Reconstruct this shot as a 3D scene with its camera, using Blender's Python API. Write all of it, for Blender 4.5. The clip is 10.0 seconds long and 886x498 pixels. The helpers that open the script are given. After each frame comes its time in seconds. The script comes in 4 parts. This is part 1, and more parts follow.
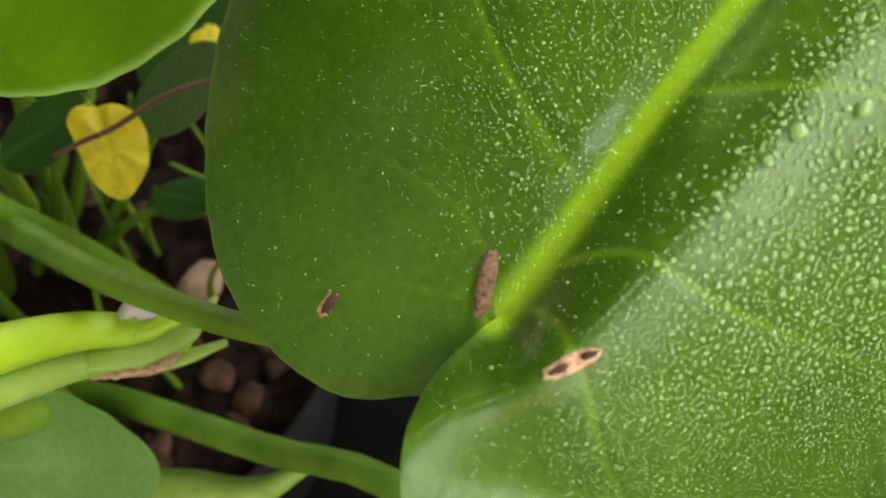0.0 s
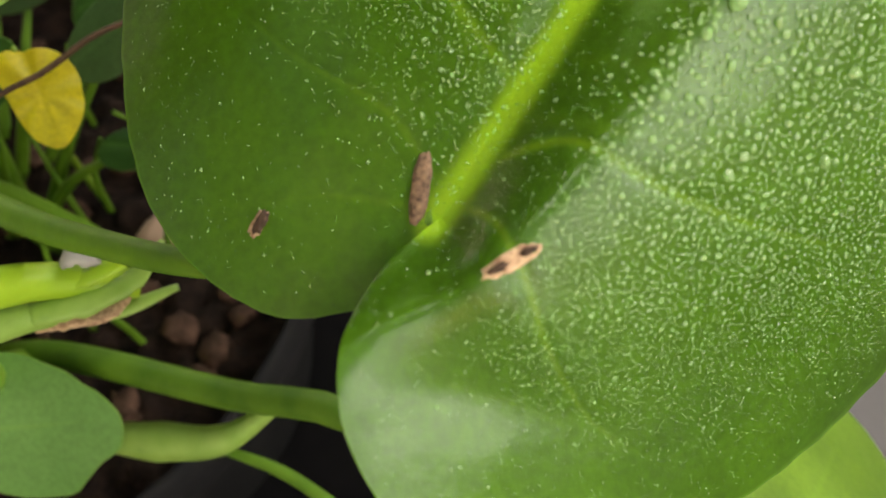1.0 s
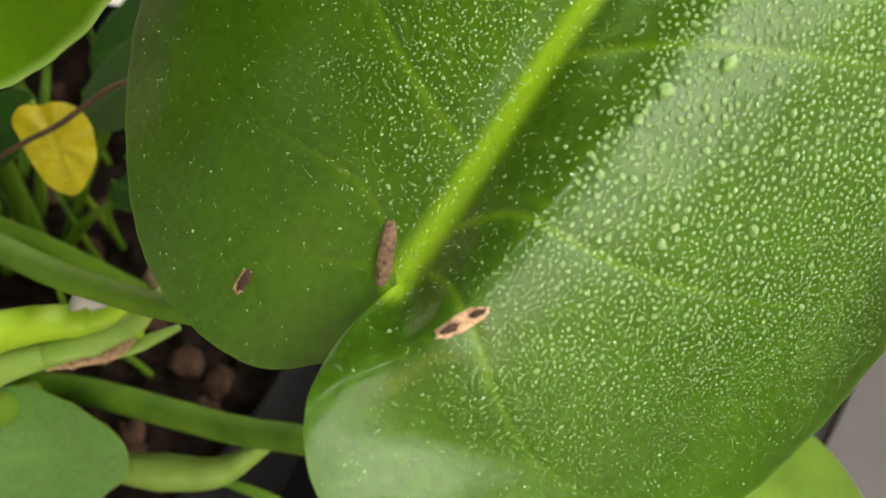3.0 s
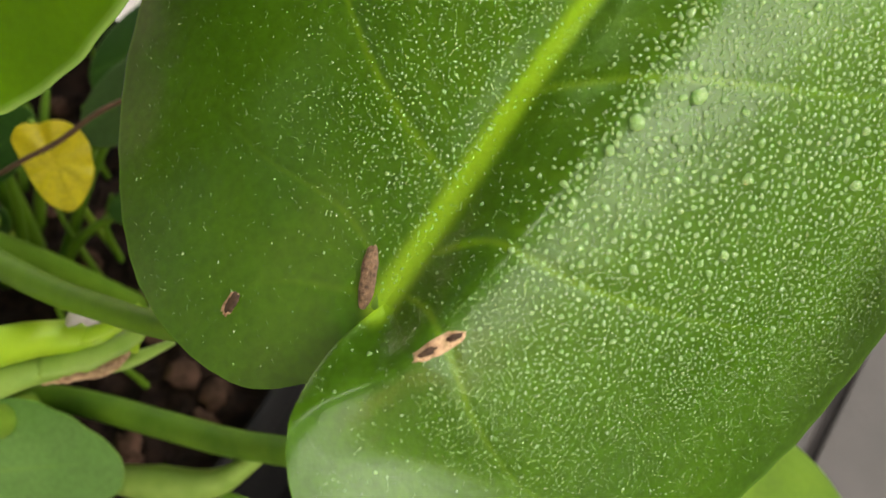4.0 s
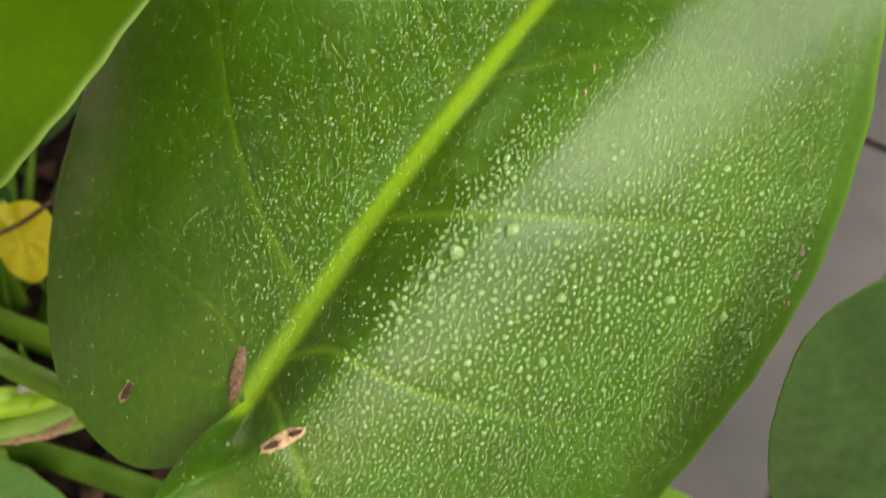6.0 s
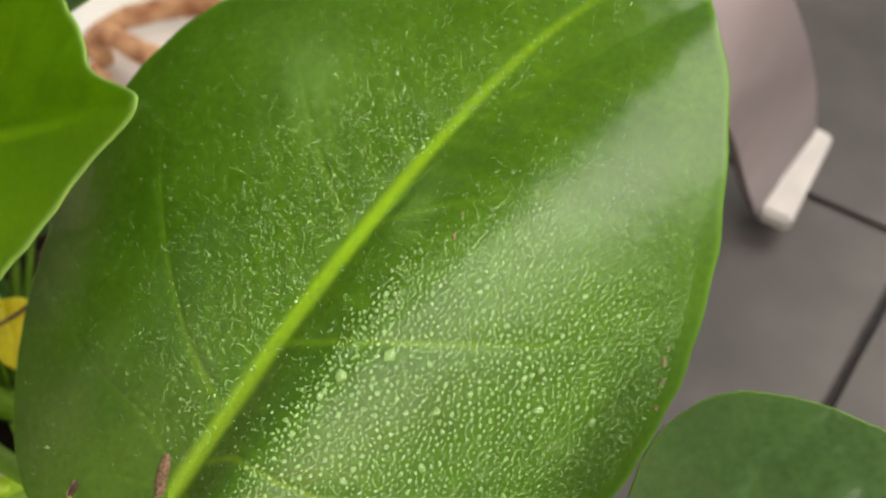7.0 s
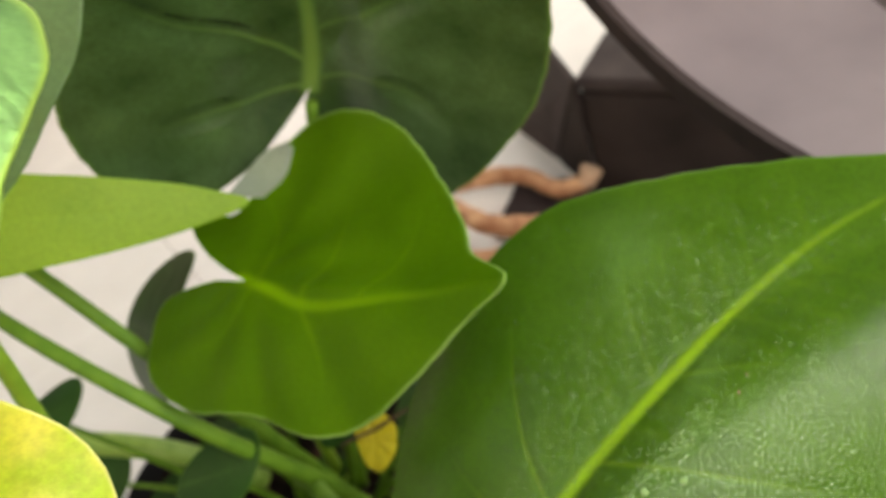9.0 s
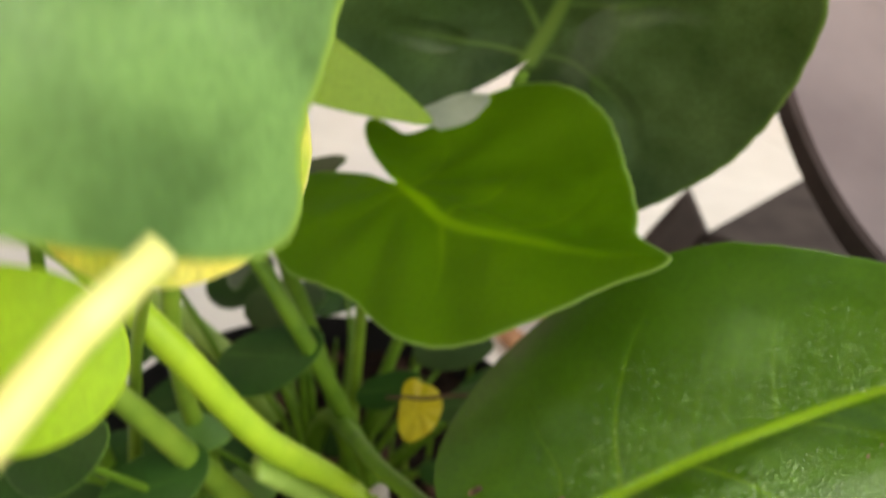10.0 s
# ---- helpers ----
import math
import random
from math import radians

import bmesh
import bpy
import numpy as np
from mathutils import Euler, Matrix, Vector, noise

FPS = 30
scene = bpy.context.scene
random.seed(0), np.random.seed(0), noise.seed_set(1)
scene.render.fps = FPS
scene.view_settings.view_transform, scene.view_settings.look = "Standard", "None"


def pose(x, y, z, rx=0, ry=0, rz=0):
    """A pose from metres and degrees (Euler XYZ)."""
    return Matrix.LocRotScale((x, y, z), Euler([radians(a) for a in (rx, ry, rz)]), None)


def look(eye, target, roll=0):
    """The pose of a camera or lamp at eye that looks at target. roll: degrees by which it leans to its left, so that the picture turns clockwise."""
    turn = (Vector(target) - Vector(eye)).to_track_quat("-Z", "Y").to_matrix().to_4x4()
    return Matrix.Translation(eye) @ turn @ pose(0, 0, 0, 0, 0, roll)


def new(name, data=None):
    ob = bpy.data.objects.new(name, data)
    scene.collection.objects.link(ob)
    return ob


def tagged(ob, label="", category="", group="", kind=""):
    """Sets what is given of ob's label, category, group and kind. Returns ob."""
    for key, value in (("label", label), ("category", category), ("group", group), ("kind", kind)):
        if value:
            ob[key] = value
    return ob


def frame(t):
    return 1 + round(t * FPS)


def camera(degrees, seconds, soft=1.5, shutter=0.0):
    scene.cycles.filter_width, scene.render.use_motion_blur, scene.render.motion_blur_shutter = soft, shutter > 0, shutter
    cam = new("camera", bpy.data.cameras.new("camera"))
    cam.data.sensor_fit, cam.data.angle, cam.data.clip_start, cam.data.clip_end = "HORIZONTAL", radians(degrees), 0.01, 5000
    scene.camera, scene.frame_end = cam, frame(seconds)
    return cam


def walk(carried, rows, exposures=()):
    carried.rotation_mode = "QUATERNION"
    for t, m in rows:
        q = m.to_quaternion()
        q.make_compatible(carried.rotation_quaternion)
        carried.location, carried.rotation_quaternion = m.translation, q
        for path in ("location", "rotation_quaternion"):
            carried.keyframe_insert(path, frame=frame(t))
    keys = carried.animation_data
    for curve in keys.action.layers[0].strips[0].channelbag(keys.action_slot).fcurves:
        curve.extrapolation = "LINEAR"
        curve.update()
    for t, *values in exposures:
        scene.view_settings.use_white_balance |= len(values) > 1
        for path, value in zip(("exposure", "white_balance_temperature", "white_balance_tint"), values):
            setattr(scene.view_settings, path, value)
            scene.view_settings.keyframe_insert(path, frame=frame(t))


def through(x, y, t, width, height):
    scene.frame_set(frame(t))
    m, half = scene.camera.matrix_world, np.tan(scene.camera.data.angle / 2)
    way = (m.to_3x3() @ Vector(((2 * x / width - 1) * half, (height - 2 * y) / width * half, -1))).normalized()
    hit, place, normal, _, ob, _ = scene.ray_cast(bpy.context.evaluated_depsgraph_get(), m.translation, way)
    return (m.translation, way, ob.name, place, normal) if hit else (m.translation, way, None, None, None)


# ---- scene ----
cam = camera(55.06, 10.0, soft=1.5, shutter=0.35)
PATH = [
    (0, 0.0001, -0.0000, 0.6200, 32.00, -0.00, -0.00),
    (0.5, 0.0052, 0.0062, 0.6107, 29.34, 0.74, -3.31),
    (1, 0.0092, -0.0040, 0.6067, 28.86, 0.74, -3.88),
    (1.5, 0.0124, -0.0063, 0.6148, 29.54, 0.99, -3.49),
    (2, 0.0137, -0.0120, 0.6181, 29.77, 1.27, -2.92),
    (2.5, 0.0178, -0.0072, 0.6210, 30.15, 1.52, -3.08),
    (4, 0.0267, -0.0066, 0.6337, 30.89, 1.71, -2.84),
    (4.5, 0.0311, -0.0088, 0.6334, 31.00, 1.55, -2.90),
    (5, 0.0411, -0.0203, 0.6353, 30.76, 1.57, -2.70),
    (5.5, 0.0561, -0.0280, 0.6411, 31.11, 1.51, -2.21),
    (6, 0.0715, -0.0093, 0.6693, 33.37, 2.55, -1.19),
    (6.2, 0.0769, -0.0061, 0.6733, 33.98, 2.95, -1.03),
    (7.3, 0.1248, -0.0219, 0.7320, 38.30, 6.01, 0.47),
    (7.5, 0.1266, -0.0316, 0.7442, 39.95, 7.75, 1.87),
    (8, 0.1279, -0.0519, 0.7711, 42.74, 12.91, 7.49),
    (8.5, 0.1257, -0.0573, 0.7806, 44.94, 15.35, 11.10),
    (9, 0.1210, -0.0725, 0.7878, 49.10, 15.89, 14.99),
    (9.5, 0.0851, -0.1188, 0.7597, 56.87, 4.98, 25.47),
    (9.6, 0.0734, -0.1277, 0.7672, 56.48, 2.44, 26.06),
    (9.8, 0.0730, -0.1344, 0.7498, 58.22, -1.20, 29.32),
    (10, 0.0857, -0.1427, 0.7164, 59.70, -4.47, 33.14),
]
walk(cam, [(t, pose(x, y, z, rx, ry, rz)) for t, x, y, z, rx, ry, rz in PATH], [(0.0, 2.68, 6950, 8), (5.5, 2.65, 6950, 8), (7.5, 2.58, 6950, 8), (9.0, 2.42, 6950, 8), (10.0, 2.22, 6950, 8)])
cam.data.dof.use_dof = True
cam.data.dof.focus_distance = 0.215
cam.data.dof.aperture_fstop = 12.5

# ---- sky and sun ----
world = bpy.data.worlds.new("sky")
scene.world = world
world.use_nodes = True
wn = world.node_tree
sky = wn.nodes.new("ShaderNodeTexSky")
sky.sky_type = "NISHITA"
sky.sun_disc = False
sky.sun_elevation = radians(6)
sky.sun_rotation = radians(172)
sky.air_density = 1.5
sky.dust_density = 3.0
wn.links.new(sky.outputs[0], wn.nodes["Background"].inputs[0])
wn.nodes["Background"].inputs[1].default_value = 0.055
sun = new("sun", bpy.data.lights.new("sun", "SUN"))
sun.data.energy = 30.0
sun.data.angle = radians(0.6)
sun.data.color = (1.0, 0.94, 0.85)
sun.matrix_world = look((0.14, -1.0, 0.105), (0.0, 0.0, 0.0))

# added area lamps standing in for skylight: east opening, south above the parapet, over the low north wall, all unseen
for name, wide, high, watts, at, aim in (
    ("east_fill", 2.9, 1.5, 14.4, (1.58, 0.3, 1.84), (0.0, 0.1, 0.9)),
    # small overhead lamp, added for the narrow highlight along the large leaf's ridge
    ("ridge_highlight_lamp", 0.28, 0.28, 1.4, (0.02, -0.62, 2.98), (0.0, 0.1, 0.5)),
    ("southeast_fill", 1.6, 1.0, 3.5, (1.10, -1.18, 1.50), (0.0, 0.1, 0.6)),
    # low lamp added to whiten the floor patch behind the plant
    ("floor_patch_fill", 1.6, 0.4, 1.2, (-0.60, 2.14, 0.80), (-0.20, 1.2, 0.0)),
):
    fill_lamp = new(name, bpy.data.lights.new(name, "AREA"))
    fill_lamp.data.shape, fill_lamp.data.size, fill_lamp.data.size_y, fill_lamp.data.energy = "RECTANGLE", wide, high, watts
    fill_lamp.data.color = (1.0, 0.97, 0.92)
    fill_lamp.matrix_world = look(at, aim)

# ---- materials ----
def material(name):
    m = bpy.data.materials.new(name)
    m.use_nodes = True
    nt = m.node_tree
    return m, nt, nt.nodes["Principled BSDF"]


def node(nt, kind, **values):
    n = nt.nodes.new(kind)
    for key, value in values.items():
        n.inputs[key].default_value = value
    return n


def noise_ramp(nt, scale, low, high, detail=6.0, start=0.3, stop=0.7):
    tex = node(nt, "ShaderNodeTexNoise", Scale=scale, Detail=detail)
    coord = nt.nodes.new("ShaderNodeTexCoord")
    nt.links.new(coord.outputs["Object"], tex.inputs["Vector"])
    ramp = nt.nodes.new("ShaderNodeValToRGB")
    ramp.color_ramp.elements[0].position, ramp.color_ramp.elements[1].position = start, stop
    ramp.color_ramp.elements[0].color, ramp.color_ramp.elements[1].color = (*low, 1), (*high, 1)
    nt.links.new(tex.outputs["Fac"], ramp.inputs["Fac"])
    return ramp.outputs["Color"], tex.outputs["Fac"]


def mix_colour(nt, fac, a, b):
    m = nt.nodes.new("ShaderNodeMix")
    m.data_type = "RGBA"
    nt.links.new(fac, m.inputs[0])
    for value, socket in ((a, m.inputs[6]), (b, m.inputs[7])):
        if isinstance(value, tuple):
            socket.default_value = (*value, 1)
        else:
            nt.links.new(value, socket)
    return m.outputs[2]


def bump(nt, bsdf, height, strength, distance):
    b = node(nt, "ShaderNodeBump", Strength=strength, Distance=distance)
    nt.links.new(height, b.inputs["Height"])
    nt.links.new(b.outputs[0], bsdf.inputs["Normal"])
    return b


def plain(name, low, high, scale, rough, relief=0.0, metallic=0.0, specular=0.5, relief_scale=None):
    m, nt, bsdf = material(name)
    colour, fac = noise_ramp(nt, scale, low, high)
    nt.links.new(colour, bsdf.inputs["Base Color"])
    bsdf.inputs["Roughness"].default_value = rough
    bsdf.inputs["Metallic"].default_value = metallic
    bsdf.inputs["Specular IOR Level"].default_value = specular
    if relief:
        fine = noise_ramp(nt, relief_scale or scale * 4, (0, 0, 0), (1, 1, 1))[1]
        bump(nt, bsdf, fine, 0.6, relief)
    return m


def leaf_material(name, low, high, vein, through_colour, through=0.3, rough=0.36, specular=0.5, edge=None, patch=None, ripple=0.0008):
    """A leaf skin: two greens, pale veins and margin, light passing through."""
    m, nt, bsdf = material(name)
    colour, _ = noise_ramp(nt, 26, low, high)
    if patch:
        _, big = noise_ramp(nt, 34, (0, 0, 0), (1, 1, 1), 8.0)
        step = nt.nodes.new("ShaderNodeValToRGB")
        step.color_ramp.elements[0].position, step.color_ramp.elements[1].position = 0.44, 0.62
        nt.links.new(big, step.inputs["Fac"])
        colour = mix_colour(nt, step.outputs[0], colour, patch)
    fine = noise_ramp(nt, 420, (0.72, 0.72, 0.72), (1.22, 1.22, 1.22), 3.0)[0]
    speck = nt.nodes.new("ShaderNodeMix")
    speck.data_type, speck.blend_type = "RGBA", "MULTIPLY"
    speck.inputs[0].default_value = 0.65
    nt.links.new(colour, speck.inputs[6])
    nt.links.new(fine, speck.inputs[7])
    veins = nt.nodes.new("ShaderNodeAttribute")
    veins.attribute_name = "vein"
    margin = nt.nodes.new("ShaderNodeAttribute")
    margin.attribute_name = "margin"
    colour = mix_colour(nt, veins.outputs["Fac"], speck.outputs[2], vein)
    colour = mix_colour(nt, margin.outputs["Fac"], colour, edge or vein)
    nt.links.new(colour, bsdf.inputs["Base Color"])
    bsdf.inputs["Roughness"].default_value = rough
    bsdf.inputs["Specular IOR Level"].default_value = specular
    cell = node(nt, "ShaderNodeTexVoronoi", Scale=900.0)
    coord = nt.nodes.new("ShaderNodeTexCoord")
    nt.links.new(coord.outputs["Object"], cell.inputs["Vector"])
    fine_bump = bump(nt, bsdf, cell.outputs["Distance"], 0.10, 0.0003)
    swell = bump(nt, bsdf, noise_ramp(nt, 75, (0, 0, 0), (1, 1, 1), 2.0)[1], 0.7, ripple)
    nt.links.new(swell.outputs[0], fine_bump.inputs["Normal"])
    nt.links.new(fine_bump.outputs[0], bsdf.inputs["Normal"])
    glow = nt.nodes.new("ShaderNodeBsdfTranslucent")
    tint = mix_colour(nt, veins.outputs["Fac"], through_colour, tuple(min(1.0, 1.6 * c) for c in through_colour))
    nt.links.new(tint, glow.inputs["Color"])
    both = nt.nodes.new("ShaderNodeMixShader")
    both.inputs[0].default_value = through
    nt.links.new(bsdf.outputs[0], both.inputs[1])
    nt.links.new(glow.outputs[0], both.inputs[2])
    nt.links.new(both.outputs[0], nt.nodes["Material Output"].inputs[0])
    return m


deep_leaf = leaf_material("deep_leaf", (0.042, 0.107, 0.005), (0.065, 0.151, 0.008), (0.30, 0.51, 0.02), (0.14, 0.34, 0.01), 0.20, 0.24, 0.38, edge=(0.085, 0.19, 0.015))
lime_leaf = leaf_material("lime_leaf", (0.066, 0.150, 0.002), (0.098, 0.205, 0.003), (0.28, 0.48, 0.005), (0.32, 0.58, 0.001), 0.44, 0.42, 0.14, ripple=0.0022, edge=(0.30, 0.45, 0.12))
# second, paler green puts the back leaf's greyish sheen into its colour
dark_leaf = leaf_material("dark_leaf", (0.032, 0.066, 0.020), (0.084, 0.150, 0.054), (0.17, 0.29, 0.06), (0.05, 0.14, 0.01), 0.10, 0.27, 1.0)
pale_leaf = leaf_material("pale_leaf", (0.101, 0.187, 0.014), (0.190, 0.323, 0.028), (0.22, 0.42, 0.04), (0.3, 0.55, 0.02), 0.3, 0.4)
# brighter version of pale_leaf: strong light on the fold leaf put into the colour
bright_leaf = leaf_material("bright_leaf", (0.30, 0.50, 0.02), (0.42, 0.62, 0.03), (0.5, 0.66, 0.05), (0.6, 0.85, 0.02), 0.4, 0.45, 0.25)
mid_leaf = leaf_material("mid_leaf", (0.13, 0.28, 0.06), (0.18, 0.36, 0.085), (0.25, 0.45, 0.06), (0.2, 0.45, 0.02), 0.25, 0.36)
mottled_leaf = leaf_material("mottled_leaf", (0.08, 0.17, 0.05), (0.13, 0.25, 0.08), (0.22, 0.40, 0.08), (0.34, 0.55, 0.06), 0.3, 0.32, edge=(0.34, 0.52, 0.08), patch=(0.20, 0.38, 0.12))
dull_leaf = leaf_material("dull_leaf", (0.075, 0.135, 0.04), (0.105, 0.18, 0.055), (0.10, 0.18, 0.06), (0.15, 0.28, 0.05), 0.2, 0.4)
smooth_leaf = leaf_material("smooth_leaf", (0.055, 0.115, 0.030), (0.080, 0.155, 0.040), (0.16, 0.28, 0.05), (0.1, 0.25, 0.02), 0.18, 0.30, 0.6, ripple=0.0025)
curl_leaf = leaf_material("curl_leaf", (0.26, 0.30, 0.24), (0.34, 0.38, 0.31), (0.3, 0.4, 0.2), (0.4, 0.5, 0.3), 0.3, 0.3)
narrow_leaf = leaf_material("narrow_leaf", (0.22, 0.36, 0.030), (0.28, 0.43, 0.042), (0.24, 0.40, 0.03), (0.32, 0.50, 0.02), 0.3, 0.45, 0.25)
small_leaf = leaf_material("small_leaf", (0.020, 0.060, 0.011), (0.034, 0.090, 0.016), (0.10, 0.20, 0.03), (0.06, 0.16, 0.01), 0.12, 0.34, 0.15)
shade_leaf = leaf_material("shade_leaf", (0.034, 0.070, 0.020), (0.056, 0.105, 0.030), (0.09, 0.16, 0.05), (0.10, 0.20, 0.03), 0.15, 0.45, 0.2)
twig_mat = plain("twig_bark", (0.050, 0.026, 0.014), (0.11, 0.058, 0.032), 200, 0.85, 0.0004)
# variegated yellow and cream, brightened because the sun does not reach this leaf
sunlit_cream_leaf = leaf_material("sunlit_cream_leaf", (0.85, 0.72, 0.03), (0.90, 0.84, 0.22), (0.8, 0.8, 0.3), (0.9, 0.8, 0.05), 0.35, 0.4, patch=(0.45, 0.62, 0.03))
yellow_leaf = leaf_material("yellow_leaf", (0.54, 0.46, 0.002), (0.70, 0.62, 0.004), (0.60, 0.50, 0.03), (0.7, 0.5, 0.01), 0.25, 0.5)
stem_green = plain("stem_green", (0.070, 0.155, 0.010), (0.125, 0.235, 0.018), 60, 0.55, 0.0003, specular=0.25)
stem_pale = plain("stem_pale", (0.20, 0.33, 0.05), (0.30, 0.44, 0.09), 90, 0.45, 0.0003)
stem_bright = plain("stem_bright", (0.27, 0.45, 0.02), (0.39, 0.58, 0.03), 60, 0.4, 0.0002)
stem_lime = plain("stem_lime", (0.14, 0.26, 0.02), (0.23, 0.36, 0.035), 60, 0.4, 0.0002)
stem_cream = plain("stem_cream", (0.72, 0.72, 0.22), (0.85, 0.84, 0.35), 60, 0.4)
dry_brown = plain("dry_brown", (0.055, 0.030, 0.020), (0.32, 0.19, 0.12), 800, 0.85, 0.0012)
dry_tan = plain("dry_tan", (0.30, 0.16, 0.09), (0.68, 0.46, 0.30), 700, 0.85, 0.0008)
dry_dark = plain("dry_dark", (0.03, 0.015, 0.008), (0.07, 0.035, 0.02), 700, 0.9)
soil_mat = plain("soil", (0.006, 0.0035, 0.003), (0.026, 0.015, 0.011), 120, 0.95, 0.004, specular=0.15)
chip_mat = plain("bark_chip", (0.022, 0.012, 0.008), (0.11, 0.060, 0.042), 90, 0.95, 0.001, specular=0.15)
pebble_mat = plain("pebble", (0.22, 0.14, 0.10), (0.40, 0.26, 0.18), 80, 0.8, 0.001)
pot_mat = plain("pot_plastic", (0.007, 0.007, 0.008), (0.013, 0.012, 0.013), 40, 0.85, 0.0003, specular=0.15)
tile_mat = plain("floor_tile", (0.034, 0.029, 0.029), (0.072, 0.060, 0.060), 9, 0.5, 0.0006, relief_scale=160)
# near-white copy of the floor tile: sunshine on the floor put into its colour
sunlit_tile_mat = plain("sunlit_tile", (0.82, 0.79, 0.77), (0.90, 0.87, 0.85), 9, 0.5, 0.0006, relief_scale=160)
grout_mat = plain("grout", (0.018, 0.015, 0.015), (0.034, 0.028, 0.028), 60, 0.9)
wall_mat = plain("wall_plaster", (0.70, 0.69, 0.66), (0.80, 0.79, 0.76), 6, 0.85, 0.001, relief_scale=120)
# dark finish of the added walls and roof, keeps bounced light low
timber_mat = plain("timber", (0.07, 0.05, 0.038), (0.12, 0.088, 0.066), 8, 0.7, 0.001, relief_scale=90)
bench_mat = plain("bench_paint", (0.160, 0.130, 0.142), (0.245, 0.202, 0.216), 7, 0.6, 0.0003, specular=0.3, relief_scale=200)
bench_edge_mat = plain("bench_edge", (0.035, 0.026, 0.026), (0.06, 0.045, 0.045), 20, 0.8, specular=0.1)
box_mat = plain("box_brown", (0.024, 0.018, 0.017), (0.048, 0.035, 0.033), 12, 0.75, 0.0003, specular=0.15, relief_scale=200)
flap_mat = plain("flap_brown", (0.040, 0.030, 0.030), (0.070, 0.053, 0.052), 20, 0.75, 0.0004, specular=0.2, relief_scale=150)
rubber_mat = plain("foot_rubber", (0.40, 0.37, 0.37), (0.50, 0.47, 0.46), 30, 0.6)
frayed_mat = plain("frayed_fibre", (0.52, 0.30, 0.18), (0.80, 0.58, 0.42), 300, 0.95, 0.002)
rope_mat = plain("rope_fibre", (0.34, 0.13, 0.06), (0.74, 0.44, 0.25), 38, 0.9, 0.002, relief_scale=260)

water, _, wb = material("water")
# bright green base paints in the light that drops focus onto the leaf
wb.inputs["Base Color"].default_value = (0.60, 0.90, 0.37, 1)
wb.inputs["Roughness"].default_value = 0.04
wb.inputs["IOR"].default_value = 1.33
wb.inputs["Transmission Weight"].default_value = 0.70


# ---- builders ----
def mesh_object(name, verts, faces, mat, parent=None, label="", smooth=True):
    me = bpy.data.meshes.new(name)
    me.from_pydata([tuple(v) for v in verts], [], faces)
    me.validate()
    me.update()
    if smooth:
        me.polygons.foreach_set("use_smooth", [True] * len(me.polygons))
    me.materials.append(mat)
    ob = new(name, me)
    ob.parent = parent
    if label:
        ob["label"] = label
    return ob


def part(name, bm, mat, parent=None, label="", smooth=True):
    me = bpy.data.meshes.new(name)
    bm.to_mesh(me)
    bm.free()
    if smooth:
        me.polygons.foreach_set("use_smooth", [True] * len(me.polygons))
    me.materials.append(mat)
    ob = new(name, me)
    ob.parent = parent
    if label:
        ob["label"] = label
    return ob


def empty(name, at, label, category, group="", kind=""):
    ob = new(name)
    ob.location = at
    ob.empty_display_size = 0.02
    return tagged(ob, label, category, group, kind)


def under(ob, parent):
    ob.parent = parent
    ob.matrix_parent_inverse = Matrix.Translation(parent.location).inverted()
    return ob


def smooth_step(v):
    v = np.clip(v, 0, 1)
    return v * v * (3 - 2 * v)


def curve_through(points, count):
    """A smooth curve through a few points."""
    p = np.array(points, float)
    t = np.r_[0, np.cumsum(np.linalg.norm(np.diff(p, axis=0), axis=1))]
    u = np.linspace(0, t[-1], count)
    slope = np.gradient(p, t, axis=0) if len(p) > 2 else np.repeat((p[1:] - p[:1]) / t[-1], len(p), 0)
    k = np.clip(np.searchsorted(t, u) - 1, 0, len(t) - 2)
    h = (t[k + 1] - t[k])[:, None]
    s = (u[:, None] - t[k][:, None]) / h
    return (2 * s**3 - 3 * s**2 + 1) * p[k] + (s**3 - 2 * s**2 + s) * h * slope[k] + (3 * s**2 - 2 * s**3) * p[k + 1] + (s**3 - s**2) * h * slope[k + 1]


